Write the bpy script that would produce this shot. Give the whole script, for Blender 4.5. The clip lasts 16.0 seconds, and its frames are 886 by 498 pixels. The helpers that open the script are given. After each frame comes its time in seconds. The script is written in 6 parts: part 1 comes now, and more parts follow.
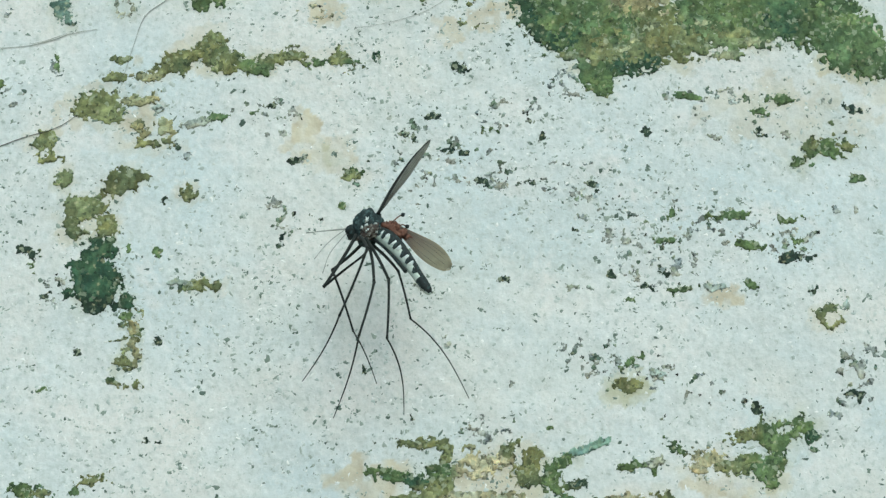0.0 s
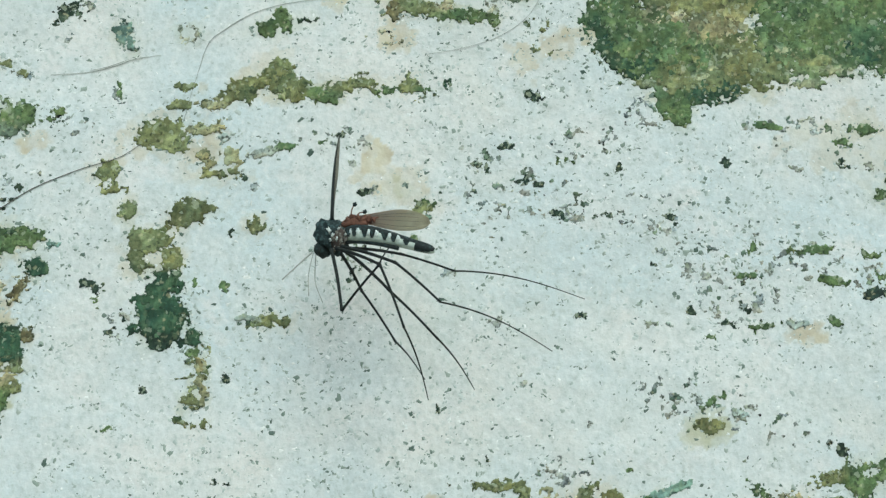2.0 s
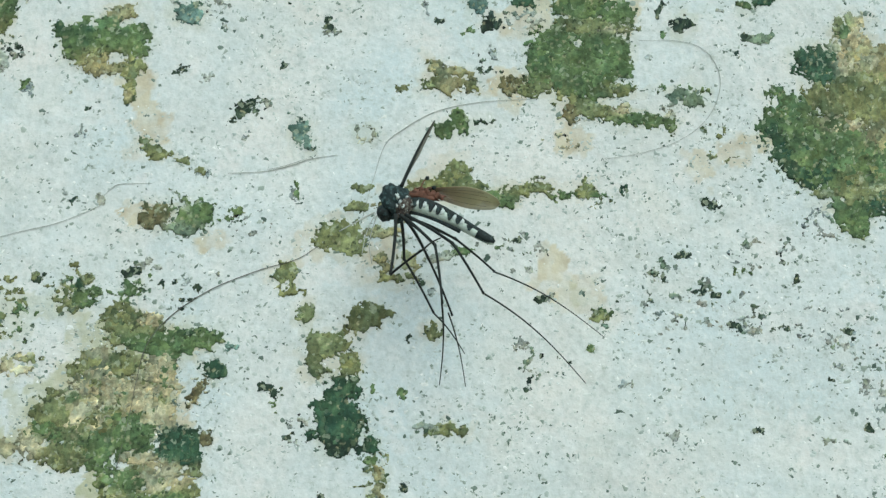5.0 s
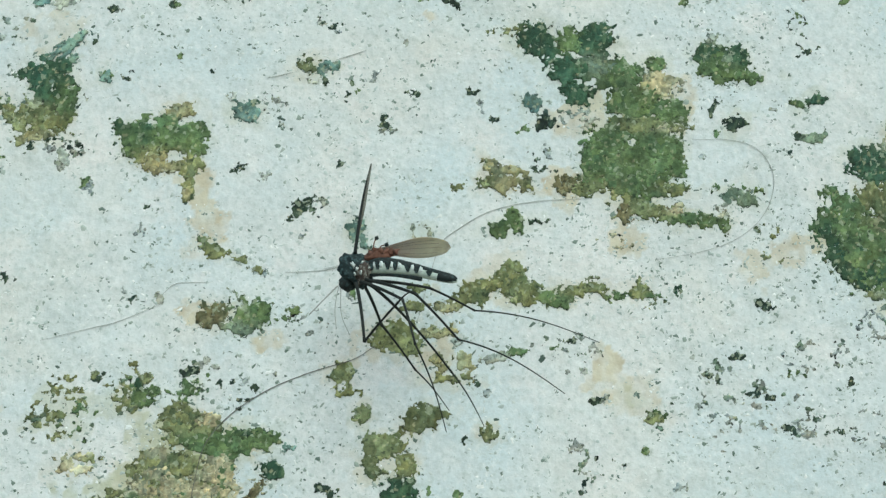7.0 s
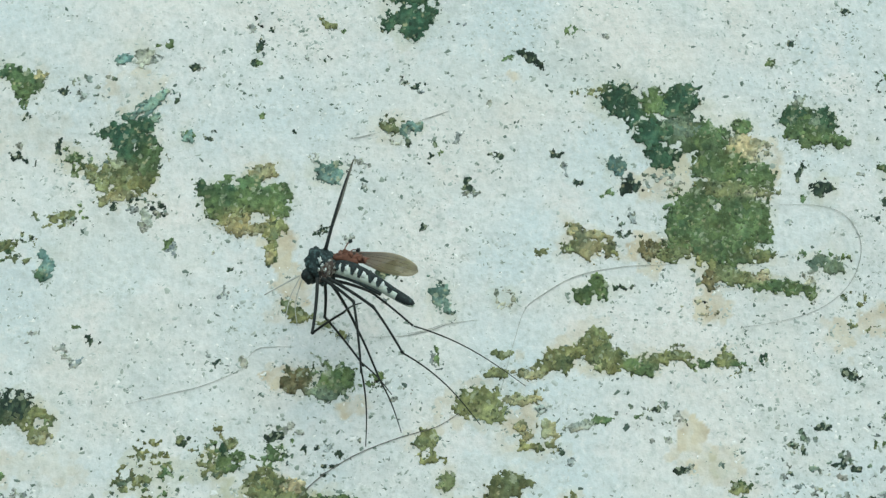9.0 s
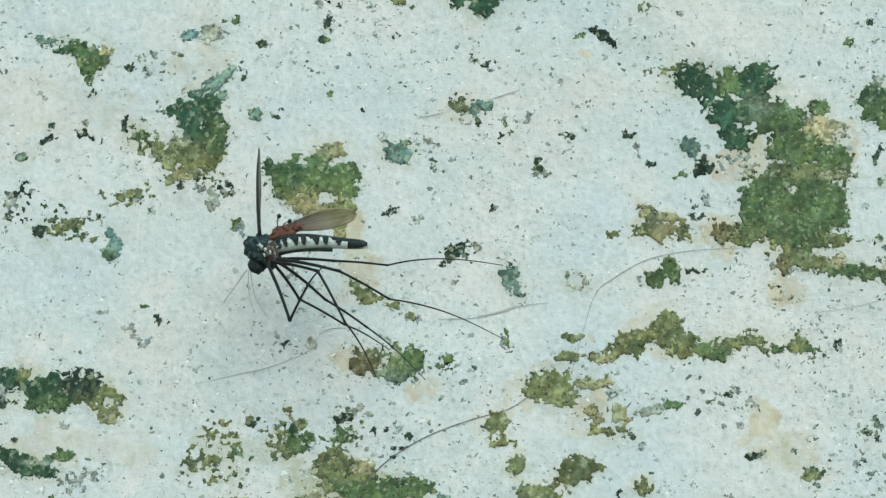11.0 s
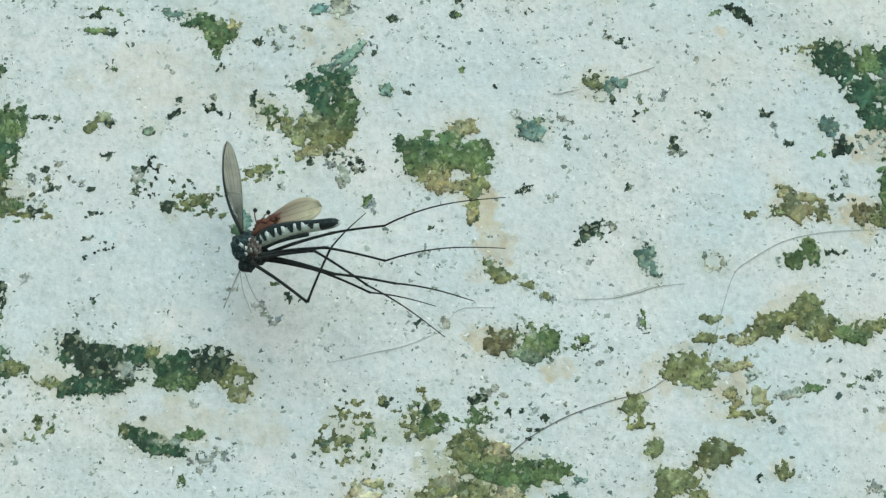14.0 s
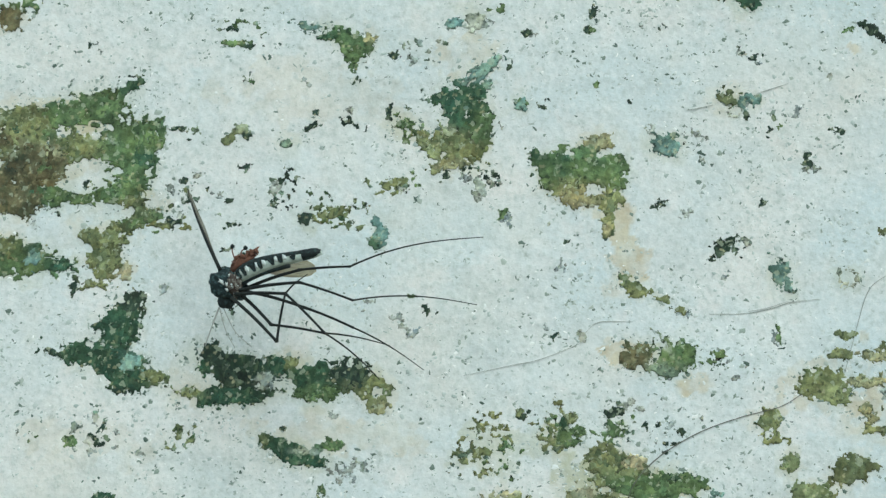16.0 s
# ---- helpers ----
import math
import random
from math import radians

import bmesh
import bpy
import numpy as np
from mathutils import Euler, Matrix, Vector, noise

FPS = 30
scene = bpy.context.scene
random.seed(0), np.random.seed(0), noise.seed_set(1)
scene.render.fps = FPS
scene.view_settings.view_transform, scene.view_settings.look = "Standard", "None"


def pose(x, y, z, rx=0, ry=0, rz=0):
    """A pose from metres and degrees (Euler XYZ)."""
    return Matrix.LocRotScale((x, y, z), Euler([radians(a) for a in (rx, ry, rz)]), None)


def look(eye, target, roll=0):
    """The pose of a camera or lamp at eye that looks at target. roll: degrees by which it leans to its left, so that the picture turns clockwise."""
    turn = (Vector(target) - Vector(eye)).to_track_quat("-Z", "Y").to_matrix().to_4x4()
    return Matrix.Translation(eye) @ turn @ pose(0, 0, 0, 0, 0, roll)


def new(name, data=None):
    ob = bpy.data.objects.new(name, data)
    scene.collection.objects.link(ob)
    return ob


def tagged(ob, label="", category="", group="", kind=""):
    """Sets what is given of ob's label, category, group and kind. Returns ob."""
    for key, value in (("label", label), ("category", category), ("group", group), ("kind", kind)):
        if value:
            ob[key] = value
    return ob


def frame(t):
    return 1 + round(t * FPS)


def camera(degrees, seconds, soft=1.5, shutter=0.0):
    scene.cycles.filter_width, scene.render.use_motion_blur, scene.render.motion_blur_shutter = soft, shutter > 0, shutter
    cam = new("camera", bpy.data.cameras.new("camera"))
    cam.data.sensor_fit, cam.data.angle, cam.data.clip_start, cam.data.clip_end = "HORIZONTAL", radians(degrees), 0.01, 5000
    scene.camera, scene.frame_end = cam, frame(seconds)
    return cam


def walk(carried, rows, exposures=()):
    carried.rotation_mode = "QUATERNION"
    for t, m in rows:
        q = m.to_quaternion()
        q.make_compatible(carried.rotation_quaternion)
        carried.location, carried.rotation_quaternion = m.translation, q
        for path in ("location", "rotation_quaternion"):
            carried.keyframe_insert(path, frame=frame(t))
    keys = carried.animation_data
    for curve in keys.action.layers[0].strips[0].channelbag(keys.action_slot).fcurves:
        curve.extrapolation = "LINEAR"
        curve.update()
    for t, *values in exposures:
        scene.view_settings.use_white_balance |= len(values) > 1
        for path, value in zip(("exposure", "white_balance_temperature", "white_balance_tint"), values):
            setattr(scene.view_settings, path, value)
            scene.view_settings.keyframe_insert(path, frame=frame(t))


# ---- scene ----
# A mosquito hovers before a weathered, limewashed garden wall with crusts of algae and moss.
# Wall places are in millimetres: u to the right, v up, from a mark 1.10 m above the ground.
MM, HIGH = 0.001, 1.10
cam = camera(50, 16.0, soft=1.35)
# seconds, eye (mm), the wall place it looks at (u, v), roll
PATH = [
    (0, -0, -51.468, -0, 2.15, 8.736, 0),
    (0.2, -0.248, -51.304, -0.159, 1.639, 7.82, 0.074),
    (0.5, -0.563, -51.058, -0.336, 1.451, 8.092, 0.062),
    (0.7, -0.858, -50.866, -0.394, 1.501, 7.926, -0.015),
    (1, -1.389, -50.578, -0.474, 0.651, 7.421, 0.061),
    (1.2, -2.104, -50.507, 0.438, -0.096, 8.338, 0.135),
    (1.5, -3.153, -50.4, 1.781, -1.122, 10.115, 0.317),
    (1.7, -3.428, -50.262, 1.948, -1.243, 10.379, 0.256),
    (2, -3.881, -50.055, 2.185, -1.855, 10.582, 0.246),
    (2.2, -5.03, -50.068, 3.1, -2.465, 11.52, 0.286),
    (2.5, -6.888, -50.088, 4.313, -5.01, 12.899, 0.811),
    (2.7, -7.155, -50.013, 4.236, -5.639, 12.83, 0.947),
    (3, -7.376, -49.9, 4.213, -5.431, 13.201, 0.947),
    (3.2, -7.877, -49.936, 4.447, -5.957, 13.226, 0.945),
    (3.5, -8.552, -49.991, 4.79, -6.748, 13.54, 1.137),
    (3.7, -8.974, -50.131, 5.646, -7.102, 14.387, 1.133),
    (5.8, -14.143, -50.61, 9.401, -12.951, 17.389, 2.164),
    (6, -14.102, -50.751, 10.109, -12.908, 18.207, 2.192),
    (6.2, -14.445, -50.883, 10.686, -13.187, 18.929, 2.121),
    (6.5, -14.953, -51.08, 11.628, -13.81, 20.167, 2.145),
    (6.7, -15.271, -51.218, 12.133, -14.356, 20.984, 2.248),
    (7, -15.57, -51.425, 12.768, -14.635, 21.568, 2.251),
    (7.2, -15.843, -51.583, 13.454, -14.921, 22.184, 2.38),
    (7.5, -16.254, -51.82, 14.517, -15.829, 23.537, 2.549),
    (7.7, -16.627, -51.818, 14.801, -16.248, 23.95, 2.674),
    (8, -17.066, -51.814, 15.096, -16.448, 24.335, 2.647),
    (8.2, -17.779, -51.94, 16.044, -17.105, 25.101, 2.643),
    (10.3, -21.027, -51.46, 17.646, -21.471, 23.645, 3.403),
    (10.5, -21.419, -51.494, 17.637, -21.851, 23.484, 3.432),
    (10.7, -22.033, -51.407, 17.763, -22.451, 23.381, 3.496),
    (11, -22.864, -51.276, 18.044, -23.146, 23.726, 3.403),
    (11.2, -23.551, -51.157, 18.002, -23.82, 23.405, 3.523),
    (11.5, -24.459, -50.979, 17.987, -24.73, 23.56, 3.479),
    (11.7, -24.9, -50.938, 18.349, -25.432, 24.387, 3.514),
    (12, -25.677, -50.876, 18.712, -26.085, 24.366, 3.552),
    (12.2, -25.745, -50.761, 18.558, -25.847, 23.787, 3.569),
    (12.5, -26.053, -50.588, 18.284, -26.425, 24.078, 3.607),
    (12.7, -26.241, -50.502, 17.938, -26.584, 23.975, 3.675),
    (13, -26.731, -50.374, 17.261, -27.153, 23.093, 3.766),
    (13.2, -27.204, -50.38, 17.155, -27.506, 23.082, 3.648),
    (13.5, -27.921, -50.388, 16.977, -28.257, 22.656, 3.704),
    (13.7, -28.795, -50.331, 16.757, -29.291, 22.357, 3.926),
    (14, -29.906, -50.245, 16.412, -30.253, 22.118, 3.873),
    (14.2, -30.239, -50.32, 16.56, -30.451, 21.793, 3.879),
    (14.5, -30.798, -50.432, 16.774, -31.311, 22.474, 3.971),
    (14.7, -31.805, -50.488, 16.881, -31.93, 22.49, 3.892),
    (15, -33.439, -50.572, 17.085, -33.819, 22.664, 4.099),
    (15.2, -34.227, -50.628, 17.082, -34.577, 22.757, 4.142),
    (15.5, -35.413, -50.712, 17.019, -35.916, 22.562, 4.172),
    (15.7, -36.066, -50.717, 16.96, -36.744, 22.736, 4.283),
    (16, -36.98, -50.724, 16.736, -37.569, 22.321, 4.378),
]


def place(u, y, v):
    return Vector((u * MM, y * MM, HIGH + v * MM))


walk(cam, [(t, look(place(x, y, z), place(u, 0, v), roll)) for t, x, y, z, u, v, roll in PATH],
     exposures=[(0.0, 0.18, 5770, -11), (8.0, 0.18, 5770, -11), (12.5, 0.16, 5750, -11), (16.0, 0.135, 5690, -11)])

# ---- light: an overcast sky, with the sun hidden high behind the camera ----
world = bpy.data.worlds.new("overcast_sky")
scene.world = world
world.use_nodes = True
wn, wl = world.node_tree.nodes, world.node_tree.links
sky = wn.new("ShaderNodeTexSky")
sky.sky_type, sky.sun_disc = "NISHITA", False
sky.sun_elevation, sky.sun_rotation = radians(52), radians(165)
sky.dust_density, sky.air_density = 4.0, 1.0
wl.new(sky.outputs[0], wn["Background"].inputs["Color"])
wn["Background"].inputs["Strength"].default_value = 0.12
sun_data = bpy.data.lights.new("sun", "SUN")
sun_data.energy, sun_data.angle, sun_data.color = 1.0, radians(45), (1.0, 0.97, 0.92)
sun = new("sun", sun_data)
sun.matrix_world = look((0, 0, 0), (-0.25, 1.0, -0.9))


# ---- noise on a lattice, for shapes ----
def lattice(i, j, seed):
    h = (i.astype(np.int64) * 374761393 + j.astype(np.int64) * 668265263 + seed * 1442695041) & 0xFFFFFFFF
    h = ((h ^ (h >> 13)) * 1274126177) & 0xFFFFFFFF
    return ((h ^ (h >> 16)) & 0xFFFF) / 32767.5 - 1.0


def rough(x, y, seed=0):
    i, j = np.floor(x), np.floor(y)
    f, g = x - i, y - j
    f, g = f * f * (3 - 2 * f), g * g * (3 - 2 * g)
    a, b = lattice(i, j, seed), lattice(i + 1, j, seed)
    c, d = lattice(i, j + 1, seed), lattice(i + 1, j + 1, seed)
    return (a * (1 - f) + b * f) * (1 - g) + (c * (1 - f) + d * f) * g


def layers(x, y, size, seed, count=3):
    """Noise of several scales; size is the largest lump's, in mm."""
    total, part_sum = 0.0, 0.0
    for k in range(count):
        w = 0.55 ** k
        total = total + w * rough(x / size * 2 ** k, y / size * 2 ** k, seed + 7 * k)
        part_sum += w
    return total / part_sum


def chips(x, y, size, seed):
    """The middle of the angular chip, of about that size in mm, in which each place lies."""
    i, j = np.floor(x / size), np.floor(y / size)
    best, at_x, at_y = np.full(x.shape, 1e9), x.copy(), y.copy()
    for a in (-1, 0, 1):
        for b in (-1, 0, 1):
            p = (i + a + 0.5 + 0.48 * lattice(i + a, j + b, seed)) * size
            q = (j + b + 0.5 + 0.48 * lattice(i + a, j + b, seed + 3)) * size
            d = (x - p) ** 2 + (y - q) ** 2
            near = d < best
            best, at_x, at_y = np.where(near, d, best), np.where(near, p, at_x), np.where(near, q, at_y)
    return at_x, at_y


# ---- materials ----
def material(name, colour, roughness=0.8, metal=0.0):
    m = bpy.data.materials.new(name)
    m.use_nodes = True
    b = m.node_tree.nodes["Principled BSDF"]
    b.inputs["Base Color"].default_value = (*colour, 1)
    b.inputs["Roughness"].default_value = roughness
    b.inputs["Metallic"].default_value = metal
    return m, m.node_tree.nodes, m.node_tree.links, b


def noise_node(nodes, links, coords, size_mm, detail=4.0, rough_by=0.6):
    n = nodes.new("ShaderNodeTexNoise")
    n.inputs["Scale"].default_value = 1000.0 / size_mm
    n.inputs["Detail"].default_value = detail
    n.inputs["Roughness"].default_value = rough_by
    links.new(coords, n.inputs["Vector"])
    return n.outputs["Fac"]


def span(nodes, links, value, low, high, to_low=0.0, to_high=1.0):
    n = nodes.new("ShaderNodeMapRange")
    links.new(value, n.inputs["Value"])
    for k, v in zip(("From Min", "From Max", "To Min", "To Max"), (low, high, to_low, to_high)):
        n.inputs[k].default_value = v
    return n.outputs["Result"]


def mix(nodes, links, fac, a, b, blend="MIX"):
    n = nodes.new("ShaderNodeMix")
    n.data_type, n.blend_type = "RGBA", blend
    for socket, value in (("Factor", fac), ("A", a), ("B", b)):
        s = [k for k in n.inputs if k.name == socket and (k.type == "RGBA" or socket == "Factor")][0]
        if isinstance(value, (tuple, float)):
            s.default_value = (*value, 1) if isinstance(value, tuple) else value
        else:
            links.new(value, s)
    return [o for o in n.outputs if o.type == "RGBA"][0]


def relief(nodes, links, bsdf, height, mm, strength=1.0):
    n = nodes.new("ShaderNodeBump")
    n.inputs["Distance"].default_value = mm * MM
    n.inputs["Strength"].default_value = strength
    links.new(height, n.inputs["Height"])
    links.new(n.outputs["Normal"], bsdf.inputs["Normal"])


def limewash():
    m, nd, lk, b = material("limewash", (0.7, 0.72, 0.71), 0.9)
    at = nd.new("ShaderNodeTexCoord").outputs["Object"]
    stain = nd.new("ShaderNodeAttribute")
    stain.attribute_name = "stain"
    wide = noise_node(nd, lk, at, 9.0, 5)
    mid = noise_node(nd, lk, at, 1.6, 5)
    fine = noise_node(nd, lk, at, 0.32, 3)
    tiny = noise_node(nd, lk, at, 0.13, 2)
    blotch = noise_node(nd, lk, at, 3.6, 5, 0.65)
    c = mix(nd, lk, span(nd, lk, wide, 0.38, 0.62), (0.665, 0.725, 0.74), (0.785, 0.765, 0.735))
    c = mix(nd, lk, span(nd, lk, blotch, 0.53, 0.70, 0, 0.6), c, (0.62, 0.655, 0.655))
    c = mix(nd, lk, span(nd, lk, blotch, 0.46, 0.32, 0, 0.75), c, (0.83, 0.79, 0.765))
    worn = noise_node(nd, lk, at, 1.0, 6, 0.72)
    c = mix(nd, lk, span(nd, lk, worn, 0.55, 0.66, 0, 0.55), c, (0.56, 0.60, 0.575))
    c = mix(nd, lk, span(nd, lk, worn, 0.44, 0.34, 0, 0.5), c, (0.87, 0.86, 0.84))
    c = mix(nd, lk, span(nd, lk, mid, 0.54, 0.72, 0, 0.5), c, (0.59, 0.62, 0.60))
    # fine and tiny mottling; also paints light and shade of the small relief
    c = mix(nd, lk, span(nd, lk, fine, 0.53, 0.72, 0, 0.6), c, (0.50, 0.545, 0.515))
    c = mix(nd, lk, span(nd, lk, fine, 0.46, 0.28, 0, 0.6), c, (0.86, 0.86, 0.85))
    c = mix(nd, lk, span(nd, lk, tiny, 0.58, 0.74, 0, 0.32), c, (0.38, 0.43, 0.39))
    spots = noise_node(nd, lk, at, 0.75, 6, 0.75)
    c = mix(nd, lk, span(nd, lk, spots, 0.585, 0.70, 0, 0.65), c, (0.34, 0.385, 0.33))
    sep = nd.new("ShaderNodeSeparateColor")
    lk.new(stain.outputs["Color"], sep.inputs[0])
    tan = mix(nd, lk, span(nd, lk, mid, 0.4, 0.62), (0.69, 0.625, 0.475), (0.56, 0.48, 0.34))
    c = mix(nd, lk, sep.outputs[0], c, tan)
    c = mix(nd, lk, sep.outputs[1], c, (0.50, 0.50, 0.34))
    c = mix(nd, lk, sep.outputs[2], c, (0.44, 0.48, 0.46))
    lk.new(c, b.inputs["Base Color"])
    add = nd.new("ShaderNodeMath")
    add.operation = "ADD"
    lk.new(fine, add.inputs[0])
    lk.new(mid, add.inputs[1])
    relief(nd, lk, b, add.outputs[0], 0.06, 0.65)
    return m


def crust_material():
    m, nd, lk, b = material("algae_crust", (0.1, 0.13, 0.06), 0.92)
    at = nd.new("ShaderNodeTexCoord").outputs["Object"]
    pig = nd.new("ShaderNodeAttribute")
    pig.attribute_name = "pigment"
    c = pig.outputs["Color"]
    wide = noise_node(nd, lk, at, 1.8, 4)
    mid = noise_node(nd, lk, at, 0.6, 4)
    fine = noise_node(nd, lk, at, 0.2, 3, 0.7)

    def crumbs(size_mm, ragged):
        warp = nd.new("ShaderNodeVectorMath")
        warp.operation = "MULTIPLY_ADD"
        shift = nd.new("ShaderNodeTexNoise")
        shift.inputs["Scale"].default_value = 1000.0 / (size_mm * 0.9)
        lk.new(at, shift.inputs["Vector"])
        lk.new(shift.outputs["Color"], warp.inputs[0])
        warp.inputs[1].default_value = (ragged * MM,) * 3
        lk.new(at, warp.inputs[2])
        cells = nd.new("ShaderNodeTexVoronoi")
        cells.inputs["Scale"].default_value = 1000.0 / size_mm
        lk.new(warp.outputs[0], cells.inputs["Vector"])
        grey = nd.new("ShaderNodeSeparateColor")
        lk.new(cells.outputs["Color"], grey.inputs[0])
        return grey.outputs[0], grey.outputs[1]

    big_a = crumbs(0.8, 1.1)[0]
    small_a, small_b = crumbs(0.24, 0.34)
    shade = nd.new("ShaderNodeCombineColor")
    for socket, low, high in zip(shade.inputs, (0.72, 0.76, 0.78), (1.34, 1.24, 1.26)):
        lk.new(span(nd, lk, wide, 0.33, 0.67, low, high), socket)
    c = mix(nd, lk, 1.0, c, shade.outputs[0], "MULTIPLY")
    for value, low, high in ((big_a, 0.74, 1.28), (small_a, 0.90, 1.10), (mid, None, None)):
        tone = nd.new("ShaderNodeCombineColor")
        for n, socket in enumerate(tone.inputs):
            r = span(nd, lk, value, 0.3, 0.7, 0.62, 1.38) if low is None else span(nd, lk, value, 0, 1, low, high)
            lk.new(r, socket)
        c = mix(nd, lk, 1.0, c, tone.outputs[0], "MULTIPLY")
    # streaks that run down the wall, thick wet growth, thin yellowed growth and pale grains
    down = nd.new("ShaderNodeMapping")
    down.inputs["Scale"].default_value = (1.0, 1.0, 0.34)
    lk.new(at, down.inputs["Vector"])
    streak = noise_node(nd, lk, down.outputs[0], 0.42, 3, 0.6)
    patchy = noise_node(nd, lk, at, 2.2, 5, 0.62)
    c = mix(nd, lk, span(nd, lk, patchy, 0.57, 0.74, 0, 0.30), c, (0.30, 0.33, 0.16))
    c = mix(nd, lk, span(nd, lk, patchy, 0.47, 0.36, 0, 0.45), c, (0.045, 0.095, 0.045))
    c = mix(nd, lk, span(nd, lk, streak, 0.56, 0.70, 0, 0.34), c, (0.20, 0.26, 0.13))
    c = mix(nd, lk, span(nd, lk, streak, 0.44, 0.32, 0, 0.45), c, (0.04, 0.075, 0.04))
    c = mix(nd, lk, span(nd, lk, small_b, 0.90, 0.96, 0, 0.5), c, (0.46, 0.50, 0.36))
    c = mix(nd, lk, span(nd, lk, fine, 0.60, 0.76, 0, 0.30), c, (0.30, 0.38, 0.21))
    c = mix(nd, lk, span(nd, lk, fine, 0.42, 0.30, 0, 0.45), c, (0.025, 0.045, 0.027))
    lk.new(c, b.inputs["Base Color"])
    relief(nd, lk, b, fine, 0.05, 0.7)
    return m


def speck_material(name, tones):
    m, nd, lk, b = material(name, (0.06, 0.09, 0.08), 0.9)
    isl = nd.new("ShaderNodeNewGeometry").outputs["Random Per Island"]
    ramp = nd.new("ShaderNodeValToRGB")
    ramp.color_ramp.elements[0].color = (*tones[0], 1)
    ramp.color_ramp.elements[1].color = (*tones[3], 1)
    ramp.color_ramp.elements.new(0.3).color = (*tones[1], 1)
    ramp.color_ramp.elements.new(0.65).color = (*tones[2], 1)
    lk.new(isl, ramp.inputs[0])
    lk.new(ramp.outputs[0], b.inputs["Base Color"])
    return m


def scaly(name, dark, light, size_mm, amount, roughness=0.55):
    m, nd, lk, b = material(name, dark, roughness)
    at = nd.new("ShaderNodeTexCoord").outputs["Object"]
    n = noise_node(nd, lk, at, size_mm, 3)
    lk.new(mix(nd, lk, span(nd, lk, n, 0.5, 0.75, 0, amount), dark, light), b.inputs["Base Color"])
    relief(nd, lk, b, n, 0.03, 0.7)
    return m


def wing_material(name, colour, clear, root):
    m, nd, lk, b = material(name, colour, 0.35)
    at = nd.new("ShaderNodeTexCoord").outputs["Object"]
    n = noise_node(nd, lk, at, 0.5, 3)
    c = mix(nd, lk, span(nd, lk, n, 0.35, 0.7), colour, tuple(0.72 * k for k in colour))
    # the membrane darkens to its own colour towards the hinge
    along = nd.new("ShaderNodeSeparateXYZ")
    lk.new(at, along.inputs[0])
    ragged = nd.new("ShaderNodeMath")
    ragged.operation = "MULTIPLY_ADD"
    lk.new(n, ragged.inputs[0])
    ragged.inputs[1].default_value = 2.2 * MM
    lk.new(along.outputs[0], ragged.inputs[2])
    c = mix(nd, lk, span(nd, lk, ragged.outputs[0], 2.0 * MM, 4.4 * MM, 0.95, 0.0), c, root)
    lk.new(c, b.inputs["Base Color"])
    glass, both = nd.new("ShaderNodeBsdfTransparent"), nd.new("ShaderNodeMixShader")
    both.inputs[0].default_value = clear
    lk.new(b.outputs[0], both.inputs[1])
    lk.new(glass.outputs[0], both.inputs[2])
    lk.new(both.outputs[0], nd["Material Output"].inputs["Surface"])
    return m


def soil():
    m, nd, lk, b = material("soil", (0.16, 0.14, 0.10), 0.95)
    at = nd.new("ShaderNodeTexCoord").outputs["Object"]
    n = noise_node(nd, lk, at, 60.0, 6)
    lk.new(mix(nd, lk, n, (0.10, 0.10, 0.06), (0.24, 0.20, 0.14)), b.inputs["Base Color"])
    relief(nd, lk, b, n, 8.0, 0.6)
    return m


LIMEWASH, CRUST, SOIL = limewash(), crust_material(), soil()
SPECK = speck_material("speck", ((0.075, 0.11, 0.09), (0.19, 0.24, 0.20), (0.32, 0.37, 0.32), (0.46, 0.50, 0.45)))
# grit's near-white last tone puts the plaster's small highlights into flecks
GRIT = speck_material("grit", ((0.38, 0.43, 0.40), (0.50, 0.55, 0.52), (0.62, 0.65, 0.62), (0.93, 0.92, 0.90)))
HAIR = scaly("hair", (0.10, 0.10, 0.08), (0.22, 0.20, 0.16), 0.4, 0.8)
PALE_HAIR = scaly("pale_hair", (0.36, 0.37, 0.34), (0.5, 0.5, 0.46), 0.4, 0.8)
# the teal second tone of CHITIN and FURRY is sheen put into the colour
CHITIN = scaly("dark_chitin", (0.006, 0.012, 0.012), (0.045, 0.085, 0.085), 0.16, 0.8, 0.75)
LEG = scaly("leg_chitin", (0.005, 0.008, 0.007), (0.02, 0.026, 0.022), 0.2, 0.6, 0.8)
TARSUS = scaly("tarsus_chitin", (0.012, 0.016, 0.013), (0.05, 0.05, 0.04), 0.2, 0.6, 0.8)
FURRY = scaly("scaly_thorax", (0.008, 0.020, 0.021), (0.17, 0.28, 0.28), 0.2, 0.5, 0.8)
WHITE = scaly("white_scales", (0.66, 0.70, 0.68), (0.40, 0.45, 0.43), 0.1, 0.6)
BELLY = scaly("pale_belly", (0.50, 0.56, 0.50), (0.30, 0.36, 0.30), 0.25, 0.7)
PLEURA = scaly("brown_side_scales", (0.045, 0.032, 0.026), (0.42, 0.42, 0.36), 0.22, 0.8, 0.8)
RUST = scaly("rusty_membrane", (0.15, 0.066, 0.042), (0.045, 0.024, 0.017), 0.3, 0.8, 0.85)
DARK_WING = wing_material("smoky_wing", (0.26, 0.25, 0.18), 0.36, (0.03, 0.045, 0.035))
BROWN_WING = wing_material("brown_wing", (0.74, 0.66, 0.42), 0.36, (0.22, 0.085, 0.045))
VEIN = scaly("vein", (0.07, 0.05, 0.03), (0.12, 0.08, 0.05), 0.2, 0.5)


